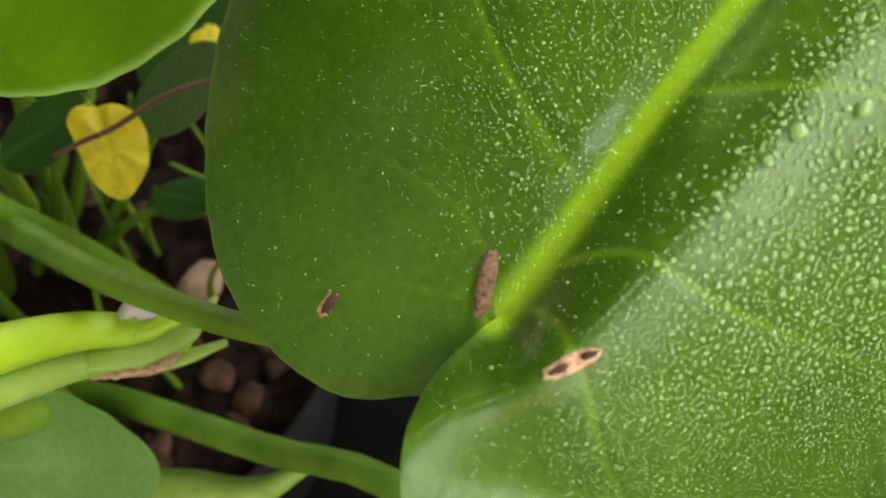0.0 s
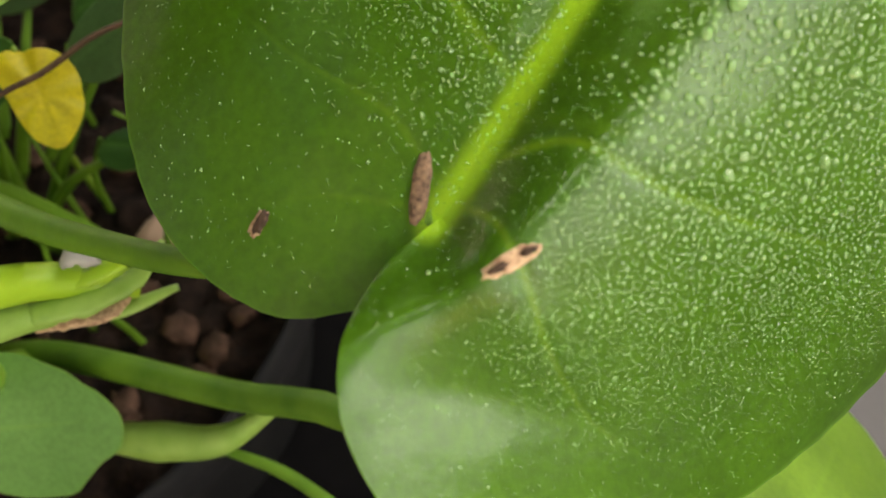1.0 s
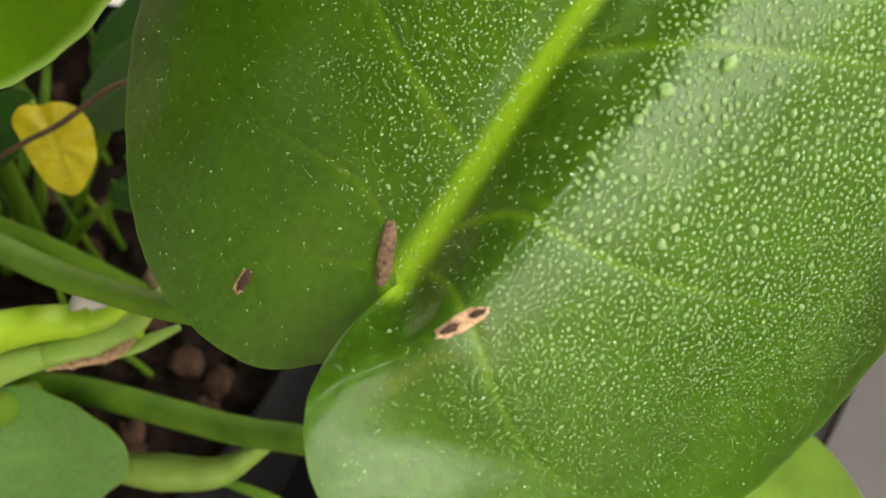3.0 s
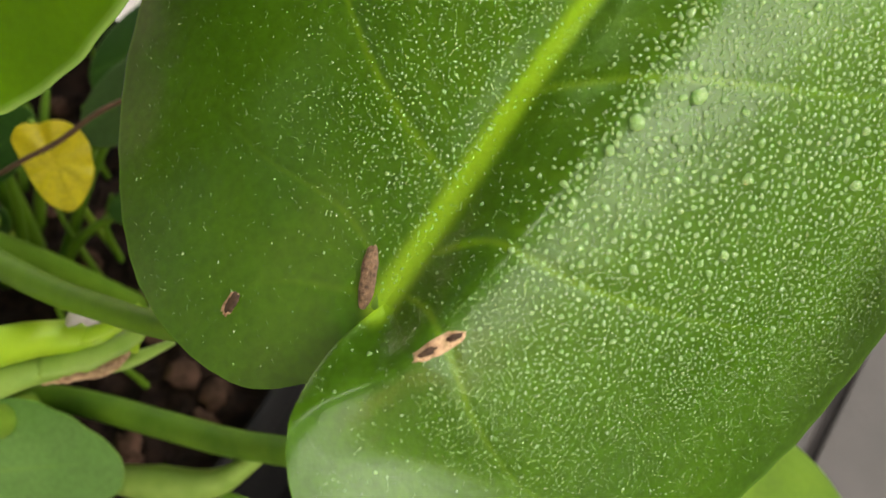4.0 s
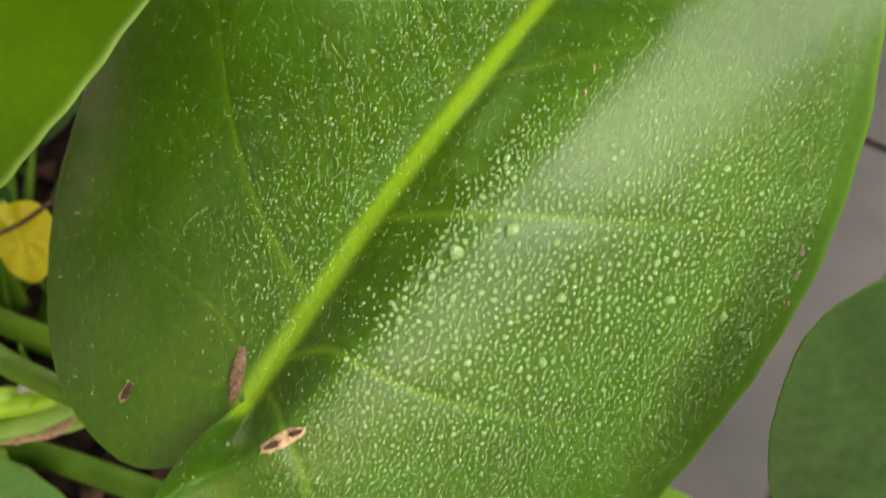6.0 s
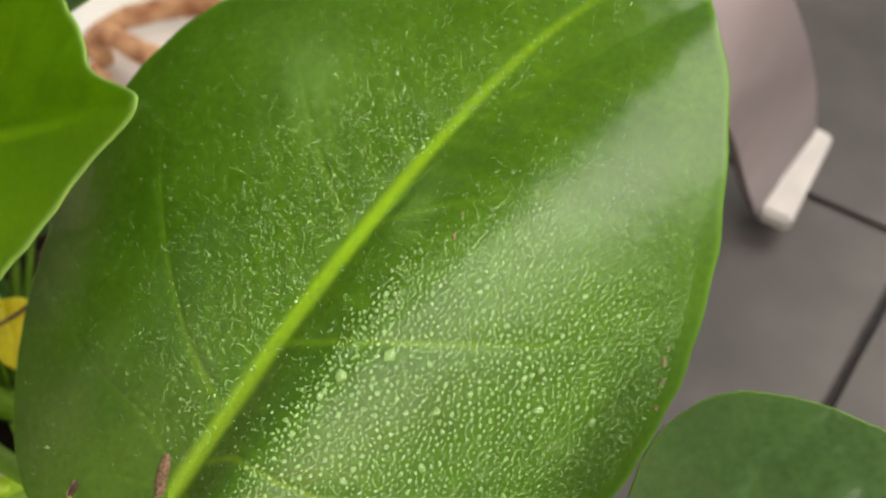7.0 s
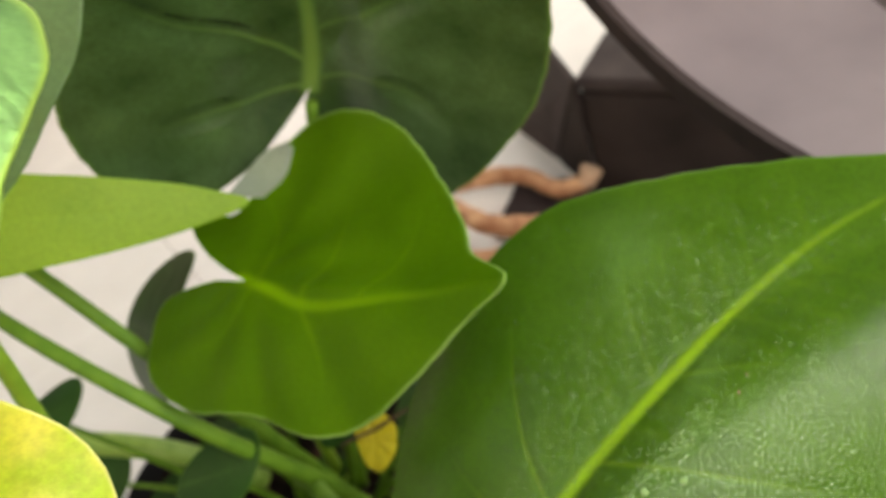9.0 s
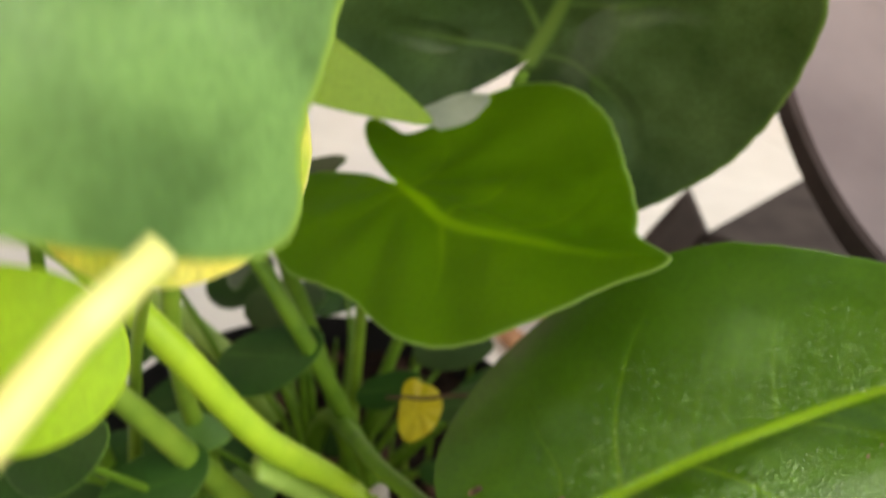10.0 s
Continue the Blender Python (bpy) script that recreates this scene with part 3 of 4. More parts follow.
main = Blade(
    (0.0123, 0.0828, 0.4626),
    ((0.7275, -0.6477, -0.2263), (0.5527, 0.7487, -0.366), (0.4065, 0.1412, 0.9027)),
    0.24,
    dict(c1=0.054, c2=-0.228, l1=-0.086, l2=-0.236, lx=0.26, r1=-0.007, r2=-1.545, rx=-0.003, kl=0.031, kr=0.60, hump=0.062, bow=0.018, quilt=0.0016, roll=0.003),
    HEART,
    (5, 21, 31, 47, 69, 81, 87, 99, 119, 146, 177, 204, 224, 238, 253, 232, 207, 188, 175, 145, 117, 92, 71, 51, 39, 27, 22),
    veins=(
        (((-2, 0), (24, 4), (50, 9), (98, 17), (144, 24), (194, 27), (246, 20)), 3.7, 1.0),
        (((5, -3), (7, -11), (5, -18), (-5, -36), (-9, -47), (-6, -70)), 1.0, 0.30),
        (((16, -1), (27, -10), (32, -26), (47, -53), (66, -74)), 1.1, 0.34),
        (((58, 9), (71, -5), (84, -18), (110, -42), (140, -66)), 1.1, 0.32),
        (((30, 9), (36, 37), (44, 58), (58, 84), (80, 116)), 1.2, 0.27),
        (((4, 4), (8, 20), (3, 50), (2, 75)), 1.0, 0.14),
        (((100, 19), (126, 2), (160, -26)), 1.2, 0.18),
        (((96, 18), (108, 50), (128, 88)), 1.2, 0.16),
        (((150, 25), (176, 10), (200, -8)), 1.0, 0.08),
        (((-1, 4), (-14, 22), (-30, 36)), 1.0, 0.08),
    )
    + tuple((((x, 24 * math.sin(math.pi * x / 240)), (x + 13, 24 * math.sin(math.pi * x / 240) + side * 24), (x + 36, 24 * math.sin(math.pi * x / 240) + side * 62)), 1.9 + 0.5 * math.sin(3 * x), 0.055) for x in range(22, 190, 13) for side in (-1, 1)),
)
main_leaf = under(main.build("leaf", deep_leaf, 640, 170, 0.0007), philodendron)
main_leaf["label"] = "large heart-shaped glossy green leaf covered in water drops"
# stalk of the large leaf, and its dry marks
under(tube("petiole", ((-0.25, 0.235, 0.20), (-0.20, 0.205, 0.315), (-0.095, 0.131, 0.383), (-0.045, 0.103, 0.412), (0.000, 0.088, 0.446), (0.013, 0.084, 0.459)), (0.009, 0.008, 0.006, 0.005, 0.004, 0.0035), stem_green, None), philodendron)
under(main.patch("dry_scar", (1.5, 7.0), (7.4, 2.0), 34, dry_brown, None, 0.0012, 0.07, "brown corky dry scar"), philodendron)
under(main.patch("dry_rim", (-28, 29.4), (3.3, 1.7), 12, dry_tan, None, 0.0004, 0.15, "tan rim round a chewed hole"), philodendron)
under(main.patch("chewed_hole", (-27.5, 29.0), (2.8, 1.35), 12, dry_dark, None, 0.0009, 0.15, "dark chewed hole"), philodendron)
under(main.patch("dry_rim", (4.0, -18.4), (6.0, 1.7), -16, dry_tan, None, 0.0004, 0.13, "tan ragged dry patch"), philodendron)
under(main.patch("chewed_hole", (1.4, -17.7), (2.0, 0.8), -14, dry_dark, None, 0.0009, 0.25, "dark chewed hole"), philodendron)
under(main.patch("chewed_hole", (7.2, -19.3), (1.8, 0.7), -22, dry_dark, None, 0.0009, 0.25, "dark chewed hole"), philodendron)
for px, py, half in ((137, -71, (1.5, 0.7)), (132, -75, (1.1, 0.6)), (141, -69, (0.8, 0.5)), (124, -79, (0.9, 0.5)), (119, -7, (1.0, 0.4)), (126, -3, (0.7, 0.35))):
    under(main.patch("brown_speck", (px, py), half, 40, dry_brown, None, 0.0002, 0.3, "brown speck", 14), philodendron)
# curled tip
tip_at = main.place(0.2485, 0.0190)[0]
lead = main.axes[:, 0]
under(tube("leaf_tip", (tip_at - 0.006 * lead, tip_at + 0.002 * lead + 0.001 * main.axes[:, 2], tip_at + np.array((0.007, 0.0, 0.002)), tip_at + np.array((0.012, -0.002, -0.001))), (0.002, 0.0022, 0.0018, 0.0008), bright_leaf, None, "curled lime leaf tip", 20, 8, 0.6), philodendron)

lime = Blade(
    (-0.1554, 0.2116, 0.5079),
    ((0.9603, 0.14, -0.2412), (-0.1881, 0.9637, -0.1893), (0.206, 0.2272, 0.9518)),
    0.17,
    dict(c1=-0.164, c2=0.122, l1=-0.422, l2=0.982, lx=0.106, r1=-0.067, r2=-0.697, rx=-0.278, kl=0.108, kr=-0.143, bow=-0.002, groove=(0.0016, 3.0)),
    (-180, -170, -150, -130, -110, -90, -70, -50, -30, -15, -6, 0, 6, 15, 30, 50, 70, 90, 110, 130, 150, 165),
    (26, 52, 72, 80, 76, 70, 72, 94, 115, 135, 150, 169, 146, 135, 125, 120, 110, 97, 71, 61, 72, 11),
    veins=(
        (((-6, 2), (18, -4), (41, -11), (60, -12), (96, -7), (131, -4), (162, 1)), 4.0, 0.7),
        (((41, -11), (47, 25), (44, 60)), 2.0, 0.3),
        (((41, -11), (61, -39), (66, -60)), 2.0, 0.3),
        (((6, 0), (-4, 40), (-30, 70)), 2.0, 0.25),
        (((80, -9), (98, 30), (96, 60)), 1.6, 0.25),
        (((6, 0), (-5, -30), (-30, -48)), 1.6, 0.2),
    ),
    wave=0.0012,
)
lime_ob = under(lime.build("leaf", lime_leaf, 260, 80), philodendron)
lime_ob["label"] = "young lime-green heart leaf with pale margin"
under(tube("petiole", ((-0.156, 0.212, 0.505), (-0.19, 0.235, 0.44), (-0.21, 0.25, 0.32), (-0.215, 0.25, 0.20)), (0.003, 0.004, 0.0045, 0.006), stem_lime, None), philodendron)

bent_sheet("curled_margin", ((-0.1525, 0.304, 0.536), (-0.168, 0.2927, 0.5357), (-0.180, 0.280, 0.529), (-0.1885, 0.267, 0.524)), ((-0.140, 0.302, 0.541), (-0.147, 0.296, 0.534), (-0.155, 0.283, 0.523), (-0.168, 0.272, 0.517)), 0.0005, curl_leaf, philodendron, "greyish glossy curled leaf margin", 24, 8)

back = Blade(
    (-0.1434, 0.321, 0.5503),
    ((0.7185, -0.6831, 0.131), (-0.0294, -0.218, -0.9755), (0.6949, 0.697, -0.1768)),
    0.185,
    dict(c1=-0.098, c2=0.313, l1=0.269, l2=0.23, lx=-0.028, r1=0.091, r2=0.042, rx=-0.008, kl=0.078, kr=0.004, groove=(0.010, 7.0), quilt=0.004),
    (-175, -160, -140, -115, -90, -70, -50, -30, -15, 0, 15, 30, 50, 70, 90, 115, 140, 160, 175),
    (8, 25, 62, 98, 112, 123, 141, 164, 187, 200, 189, 166, 148, 139, 131, 122, 106, 78, 8),
    veins=(
        (((0, 0), (34, 12), (76, 30), (160, 60)), 5.5, 1.0),
        (((2, 2), (-13, 32), (-38, 77)), 2.4, 0.55),
        (((20, 10), (36, 46), (40, 88), (60, 120)), 2.4, 0.6),
        (((6, 1), (29, -21), (41, -52), (30, -90)), 2.0, 0.35),
        (((46, 15), (74, -3), (98, -13), (130, -40)), 2.0, 0.35),
    ),
)
back_ob = under(back.build("leaf", dark_leaf, 260, 80), philodendron)
back_ob["label"] = "large dark green heart leaf standing upright"
under(tube("petiole", ((-0.143, 0.325, 0.548), (-0.18, 0.33, 0.44), (-0.21, 0.29, 0.30), (-0.22, 0.27, 0.20)), (0.004, 0.005, 0.005, 0.007), stem_green, None), philodendron)

right = Blade(
    (0.1957, 0.0409, 0.4721),
    ((-0.2242, -0.8769, -0.4251), (0.9723, -0.1719, -0.1582), (0.0656, -0.4488, 0.8912)),
    0.085,
    dict(c1=-0.002, c2=0.028, l2=-0.15, r2=-0.15),
    OVAL,
    (88, 82, 74, 66, 59, 55, 53, 53, 58, 64, 64, 60, 57, 52, 51, 55, 65, 78, 88),
    veins=((((-60, 0), (0, 2), (60, 0)), 2.5, 0.35), (((-10, 1), (14, 26), (24, 44)), 1.6, 0.2), (((-10, 1), (10, -26), (20, -44)), 1.6, 0.2)),
)
right_ob = under(right.build("leaf", smooth_leaf, 180, 60), philodendron)
right_ob["label"] = "smooth dull green rounded leaf"
under(tube("petiole", ((-0.21, 0.175, 0.20), (-0.15, 0.147, 0.256), (-0.069, 0.113, 0.285), (-0.018, 0.090, 0.315), (0.03, 0.045, 0.305), (0.08, -0.015, 0.28), (0.17, -0.04, 0.32), (0.21, 0.0, 0.40), (0.196, 0.040, 0.468)), (0.007, 0.0065, 0.006, 0.0055, 0.005, 0.0045, 0.004), stem_green, None), philodendron)

low = Blade(
    (0.1506, 0.0612, 0.2815),
    ((0.5995, -0.581, 0.5505), (0.5505, 0.7986, 0.2433), (-0.581, 0.1572, 0.7986)),
    0.075,
    dict(c1=-0.009, c2=-0.047, l2=-0.1, r2=-0.1),
    OVAL,
    (74, 70, 62, 56, 54, 55, 59, 67, 77, 82, 77, 67, 60, 55, 54, 56, 62, 70, 74),
    veins=((((-60, 0), (0, 0), (70, 0)), 2.0, 0.3),),
)
low_ob = under(low.build("leaf", pale_leaf, 140, 50), philodendron)
low_ob["label"] = "pale yellow-green leaf below the large one"
under(tube("petiole", ((-0.020, 0.091, 0.314), (0.03, 0.055, 0.298), (0.08, 0.045, 0.285), (0.12, 0.055, 0.284)), (0.004, 0.004, 0.0035, 0.003), stem_lime, None), philodendron)

corner = Blade(
    (-0.1537, 0.1134, 0.2649),
    ((0.9973, -0.041, -0.0607), (0.0021, 0.8445, -0.5356), (0.0732, 0.534, 0.8423)),
    0.045,
    dict(c1=0.04, c2=0.022, r1=-0.045, r2=-0.295),
    OVAL,
    (50, 46, 41, 37, 34, 33, 29, 29, 34, 34, 29, 25, 25, 26, 31, 37, 43, 48, 50),
    veins=((((-44, 0), (0, 0), (30, 0)), 1.6, 0.3),),
)
corner_ob = under(corner.build("leaf", mid_leaf, 140, 50), philodendron)
corner_ob["label"] = "small smooth grey-green oval leaf"
under(tube("petiole", ((-0.135, 0.112, 0.250), (-0.105, 0.105, 0.258), (-0.078, 0.101, 0.268), (-0.055, 0.107, 0.283)), (0.006, 0.0085, 0.0065, 0.003), stem_pale, None, "pale green leaf sheath"), philodendron)

# cut stem with a torn papery end
stub = ((-0.30, -0.01, 0.60), (-0.21, 0.045, 0.515), (-0.184, 0.066, 0.470), (-0.151, 0.096, 0.403), (-0.116, 0.134, 0.352), (-0.093, 0.138, 0.338))
under(tube("cut_stem", stub, (0.007, 0.0075, 0.008, 0.0085, 0.0085, 0.0055), stem_bright, None, "bright lime cut stem", flat=0.9), philodendron)
under(tube("torn_sheath", ((-0.150, 0.088, 0.392), (-0.120, 0.126, 0.345), (-0.098, 0.131, 0.334), (-0.080, 0.138, 0.334)), (0.009, 0.010, 0.006, 0.0015), stem_pale, None, "torn pale leaf sheath", flat=0.45), philodendron)
under(tube("petiole", ((-0.28, -0.03, 0.56), (-0.203, 0.046, 0.443), (-0.184, 0.076, 0.385), (-0.175, 0.13, 0.28), (-0.19, 0.17, 0.20)), (0.006, 0.0065, 0.007, 0.008, 0.009), stem_lime, None), philodendron)
under(tube("torn_tip", ((-0.1119, 0.1377, 0.3569), (-0.1069, 0.1391, 0.3604), (-0.1038, 0.1396, 0.3570), (-0.1039, 0.1410, 0.3506)), (0.0025, 0.0055, 0.0045, 0.001), rubber_mat, None, "dry whitish torn end", 16, 8, 0.5, 0.2), philodendron)
under(tube("torn_strip", ((-0.1157, 0.1330, 0.3514), (-0.1025, 0.1364, 0.3513), (-0.0936, 0.1413, 0.3517), (-0.0898, 0.1472, 0.3489)), (0.004, 0.005, 0.004, 0.001), stem_bright, None, "torn lime strip", 20, 8, 0.35, 0.1), philodendron)
under(tube("torn_strip", ((-0.1238, 0.1228, 0.3501), (-0.1078, 0.1271, 0.3476), (-0.0918, 0.1357, 0.3459), (-0.0825, 0.1496, 0.3479)), (0.006, 0.006, 0.0045, 0.001), stem_pale, None, "torn pale strip", 20, 8, 0.35, 0.12), philodendron)
under(tube("torn_strip", ((-0.1235, 0.1219, 0.3449), (-0.1098, 0.1241, 0.3424), (-0.1000, 0.1273, 0.3401), (-0.0943, 0.1345, 0.3392)), (0.004, 0.0045, 0.004, 0.001), dry_tan, None, "dry brown strip", 20, 8, 0.35, 0.15), philodendron)

under(tube("petiole", ((-0.082, 0.100, 0.262), (-0.055, 0.088, 0.262), (-0.03, 0.07, 0.262), (0.0, 0.045, 0.262)), (0.002, 0.0028, 0.0028, 0.002), stem_green, None, "", 20, 8), philodendron)

# stalks rising past the lime leaf
under(tube("petiole", ((-0.498, 0.183, 0.364), (-0.322, 0.226, 0.300), (-0.285, 0.244, 0.240)), (0.008, 0.0095, 0.009), stem_pale, None), philodendron)
under(tube("petiole", ((-0.36, 0.19, 0.56), (-0.28, 0.165, 0.515), (-0.205, 0.158, 0.45), (-0.165, 0.195, 0.32), (-0.15, 0.225, 0.20)), (0.004, 0.0048, 0.0054, 0.006, 0.008), stem_green, None), philodendron)
under(tube("petiole", ((-0.36, 0.203, 0.62), (-0.295, 0.198, 0.55), (-0.241, 0.193, 0.47), (-0.20, 0.215, 0.32), (-0.19, 0.24, 0.20)), (0.004, 0.0045, 0.005, 0.006, 0.008), stem_green, None), philodendron)
under(tube("petiole", ((-0.19, 0.099, 0.60), (-0.196, 0.099, 0.572), (-0.21, 0.10, 0.519), (-0.217, 0.098, 0.461), (-0.215, 0.15, 0.20)), (0.004, 0.005, 0.006, 0.008), stem_lime, None), philodendron)

narrow = Blade(
    (-0.31, 0.14, 0.61),
    ((0.739, 0.09, 0.667), (0.552, 0.64, -0.559), (-0.389, 0.765, 0.475)),
    0.2,
    dict(c2=-0.03, l2=-0.3, r2=-0.3),
    (-180, -140, -100, -70, -45, -30, -20, -13, -7, -3, 0, 3, 7, 13, 20, 30, 45, 70, 100, 140, 180),
    (30, 34, 38, 41, 50, 62, 80, 106, 145, 180, 203, 180, 145, 106, 80, 62, 50, 41, 38, 34, 30),
    veins=((((-20, 0), (90, 2), (190, 0)), 1.5, 0.3), (((20, 0), (60, 18), (90, 22)), 1.0, 0.2), (((20, 0), (60, -18), (90, -22)), 1.0, 0.2)),
)
narrow_ob = under(narrow.build("leaf", narrow_leaf, 200, 40), philodendron)
narrow_ob["label"] = "pale green pointed leaf seen from below"

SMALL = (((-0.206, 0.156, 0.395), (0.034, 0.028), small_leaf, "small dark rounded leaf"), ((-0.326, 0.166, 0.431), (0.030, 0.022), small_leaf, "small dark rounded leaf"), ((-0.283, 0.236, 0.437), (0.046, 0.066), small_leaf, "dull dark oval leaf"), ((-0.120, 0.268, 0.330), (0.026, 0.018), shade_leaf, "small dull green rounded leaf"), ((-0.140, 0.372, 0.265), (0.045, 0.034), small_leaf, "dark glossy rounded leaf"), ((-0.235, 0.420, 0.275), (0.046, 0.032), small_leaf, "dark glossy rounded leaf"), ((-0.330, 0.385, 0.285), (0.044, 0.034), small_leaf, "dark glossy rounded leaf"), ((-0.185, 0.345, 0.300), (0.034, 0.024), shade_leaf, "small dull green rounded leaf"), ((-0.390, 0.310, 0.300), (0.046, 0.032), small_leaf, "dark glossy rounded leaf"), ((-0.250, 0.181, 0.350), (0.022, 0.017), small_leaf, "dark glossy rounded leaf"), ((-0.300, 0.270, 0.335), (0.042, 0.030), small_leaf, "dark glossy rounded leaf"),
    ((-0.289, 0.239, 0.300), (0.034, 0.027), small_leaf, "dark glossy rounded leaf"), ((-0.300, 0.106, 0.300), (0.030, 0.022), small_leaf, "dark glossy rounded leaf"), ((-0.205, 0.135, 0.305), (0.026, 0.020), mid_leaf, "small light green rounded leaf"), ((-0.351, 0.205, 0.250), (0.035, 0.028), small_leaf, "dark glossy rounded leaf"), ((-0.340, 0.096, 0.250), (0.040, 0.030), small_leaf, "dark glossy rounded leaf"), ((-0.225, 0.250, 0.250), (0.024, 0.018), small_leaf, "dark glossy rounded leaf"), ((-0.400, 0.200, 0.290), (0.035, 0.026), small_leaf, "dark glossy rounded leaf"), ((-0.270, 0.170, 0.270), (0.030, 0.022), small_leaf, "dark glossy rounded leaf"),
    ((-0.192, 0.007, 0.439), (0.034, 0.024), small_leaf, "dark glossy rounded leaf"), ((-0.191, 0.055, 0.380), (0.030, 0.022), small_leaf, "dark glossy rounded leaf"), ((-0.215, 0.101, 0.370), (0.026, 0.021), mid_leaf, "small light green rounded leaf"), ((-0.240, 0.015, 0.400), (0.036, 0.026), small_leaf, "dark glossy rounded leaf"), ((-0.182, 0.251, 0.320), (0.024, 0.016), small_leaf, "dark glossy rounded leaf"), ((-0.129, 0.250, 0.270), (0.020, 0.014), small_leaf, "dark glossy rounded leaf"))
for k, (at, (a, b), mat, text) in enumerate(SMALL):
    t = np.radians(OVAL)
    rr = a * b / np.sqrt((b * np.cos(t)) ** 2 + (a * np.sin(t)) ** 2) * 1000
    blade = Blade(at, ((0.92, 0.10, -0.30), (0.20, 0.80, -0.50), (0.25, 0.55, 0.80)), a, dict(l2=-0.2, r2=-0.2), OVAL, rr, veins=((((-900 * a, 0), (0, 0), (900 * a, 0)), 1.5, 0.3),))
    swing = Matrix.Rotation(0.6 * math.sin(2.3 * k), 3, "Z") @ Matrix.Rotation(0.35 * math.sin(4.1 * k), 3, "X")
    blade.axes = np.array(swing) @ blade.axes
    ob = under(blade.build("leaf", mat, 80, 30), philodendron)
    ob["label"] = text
    base = np.array((PX + 0.3 * (at[0] - PX), PY + 0.4 * (at[1] - PY), 0.2))
    under(tube("petiole", (base, 0.5 * (base + np.array(at)) + np.array((0.01, 0, 0.02)), np.array(at) - 0.004 * blade.axes[:, 2]), (0.004, 0.003, 0.0015), stem_green, None, count=20, sides=8), philodendron)

# variegated plant close by
pothos = empty("variegated_pothos", (-0.33, 0.12, 0.20), "variegated pothos with mottled and cream leaves in the pot", "plant")
near = Blade(
    (-0.0454, -0.0835, 0.7109),
    ((-0.2926, -0.9483, 0.1227), (0.6017, -0.2823, -0.7472), (0.7432, -0.1448, 0.6532)),
    0.0702,
    dict(c1=0.173, c2=-0.526, r1=-0.116, r2=-2.002, rx=0.488, kr=0.079),
    OVAL,
    (51.6, 55.0, 56.8, 47.3, 44.7, 47.3, 56.8, 81.7, 127.3, 93.7, 86.0, 75.7, 74.0, 73.1, 72.2, 72.2, 70.5, 60.2, 51.6),
    veins=((((-50, 20), (0, 24), (70, 30)), 2.0, 0.35),),
    wave=0.0005,
)
near_ob = under(near.build("leaf", mottled_leaf, 180, 60), pothos)
near_ob["label"] = "large pale mottled green leaf"
under(tube("petiole", ((-0.0018, -0.0734, 0.6516), (-0.0036, -0.0846, 0.6456), (-0.0036, -0.0992, 0.6370), (-0.06, -0.14, 0.54), (-0.16, -0.08, 0.38), (-0.33, 0.12, 0.20)), (0.003, 0.0042, 0.005, 0.006, 0.006, 0.007), stem_cream, None, "cream-yellow stalk"), pothos)
t = np.radians(OVAL)
cream = Blade((-0.0900, -0.0047, 0.6196), ((-0.082, 0.917, 0.390), (0.598, 0.358, -0.717), (0.797, -0.175, 0.578)), 0.05, dict(l2=-0.4, r2=-0.4), OVAL, 41.0 + 2.0 * np.cos(t), veins=((((-20, 0), (20, 0)), 1.0, 0.3),), wave=0.0004)
cream_ob = under(cream.build("leaf", sunlit_cream_leaf, 120, 40), pothos)
cream_ob["label"] = "yellow and cream variegated leaf with sunlight put into its colour"
under(tube("petiole", ((-0.0955, -0.0187, 0.5796), (-0.1105, 0.0013, 0.5746), (-0.20, 0.06, 0.45), (-0.31, 0.12, 0.20)), (0.002, 0.003, 0.004, 0.006), stem_lime, None), pothos)

dull = Blade((-0.168, 0.140, 0.692), ((1, 0, 0), (0, 1, 0), (0, 0, 1)), 0.085, dict(l2=-0.15, r2=-0.15), OVAL, 46 + 26 * np.cos(t) ** 2, veins=((((-66, 0), (0, 0), (66, 0)), 1.6, 0.3),), wave=0.0005)
x_, z_ = np.array((0.414, 0.751, 0.514)), np.array((0.376, -0.694, 0.615))
x_ = x_ - z_ * (x_ @ z_)
x_ /= np.linalg.norm(x_)
dull.axes = np.stack([x_, np.cross(z_, x_), z_], 1)
dull_ob = under(dull.build("leaf", dull_leaf, 120, 40), pothos)
dull_ob["label"] = "dull grey-green leaf in shade"
under(tube("petiole", ((-0.205, 0.075, 0.655), (-0.25, 0.06, 0.55), (-0.31, 0.12, 0.20)), (0.002, 0.004, 0.006), stem_green, None), pothos)

fold = Blade((-0.062, -0.074, 0.602), ((-0.332, 0.835, 0.439), (0.386, 0.545, -0.744), (0.861, 0.078, 0.503)), 0.03, dict(l2=-0.3, r2=-0.3), OVAL, 20 + 8 * np.sin(t) ** 2, veins=((((-18, 0), (18, 0)), 1.0, 0.3),))
fold_ob = under(fold.build("leaf", bright_leaf, 90, 30), pothos)
fold_ob["label"] = "small yellow-green leaf below the mottled one, strong light put into its colour"
under(tube("petiole", ((-0.072, -0.082, 0.585), (-0.12, -0.06, 0.48), (-0.33, 0.12, 0.20)), (0.002, 0.003, 0.005), stem_lime, None), pothos)

# yellowed leaf on a twig over the soil
withered = empty("withered_leaf", (-0.17, 0.265, 0.20), "withered bright yellow leaf hanging on a brown twig", "leaf")
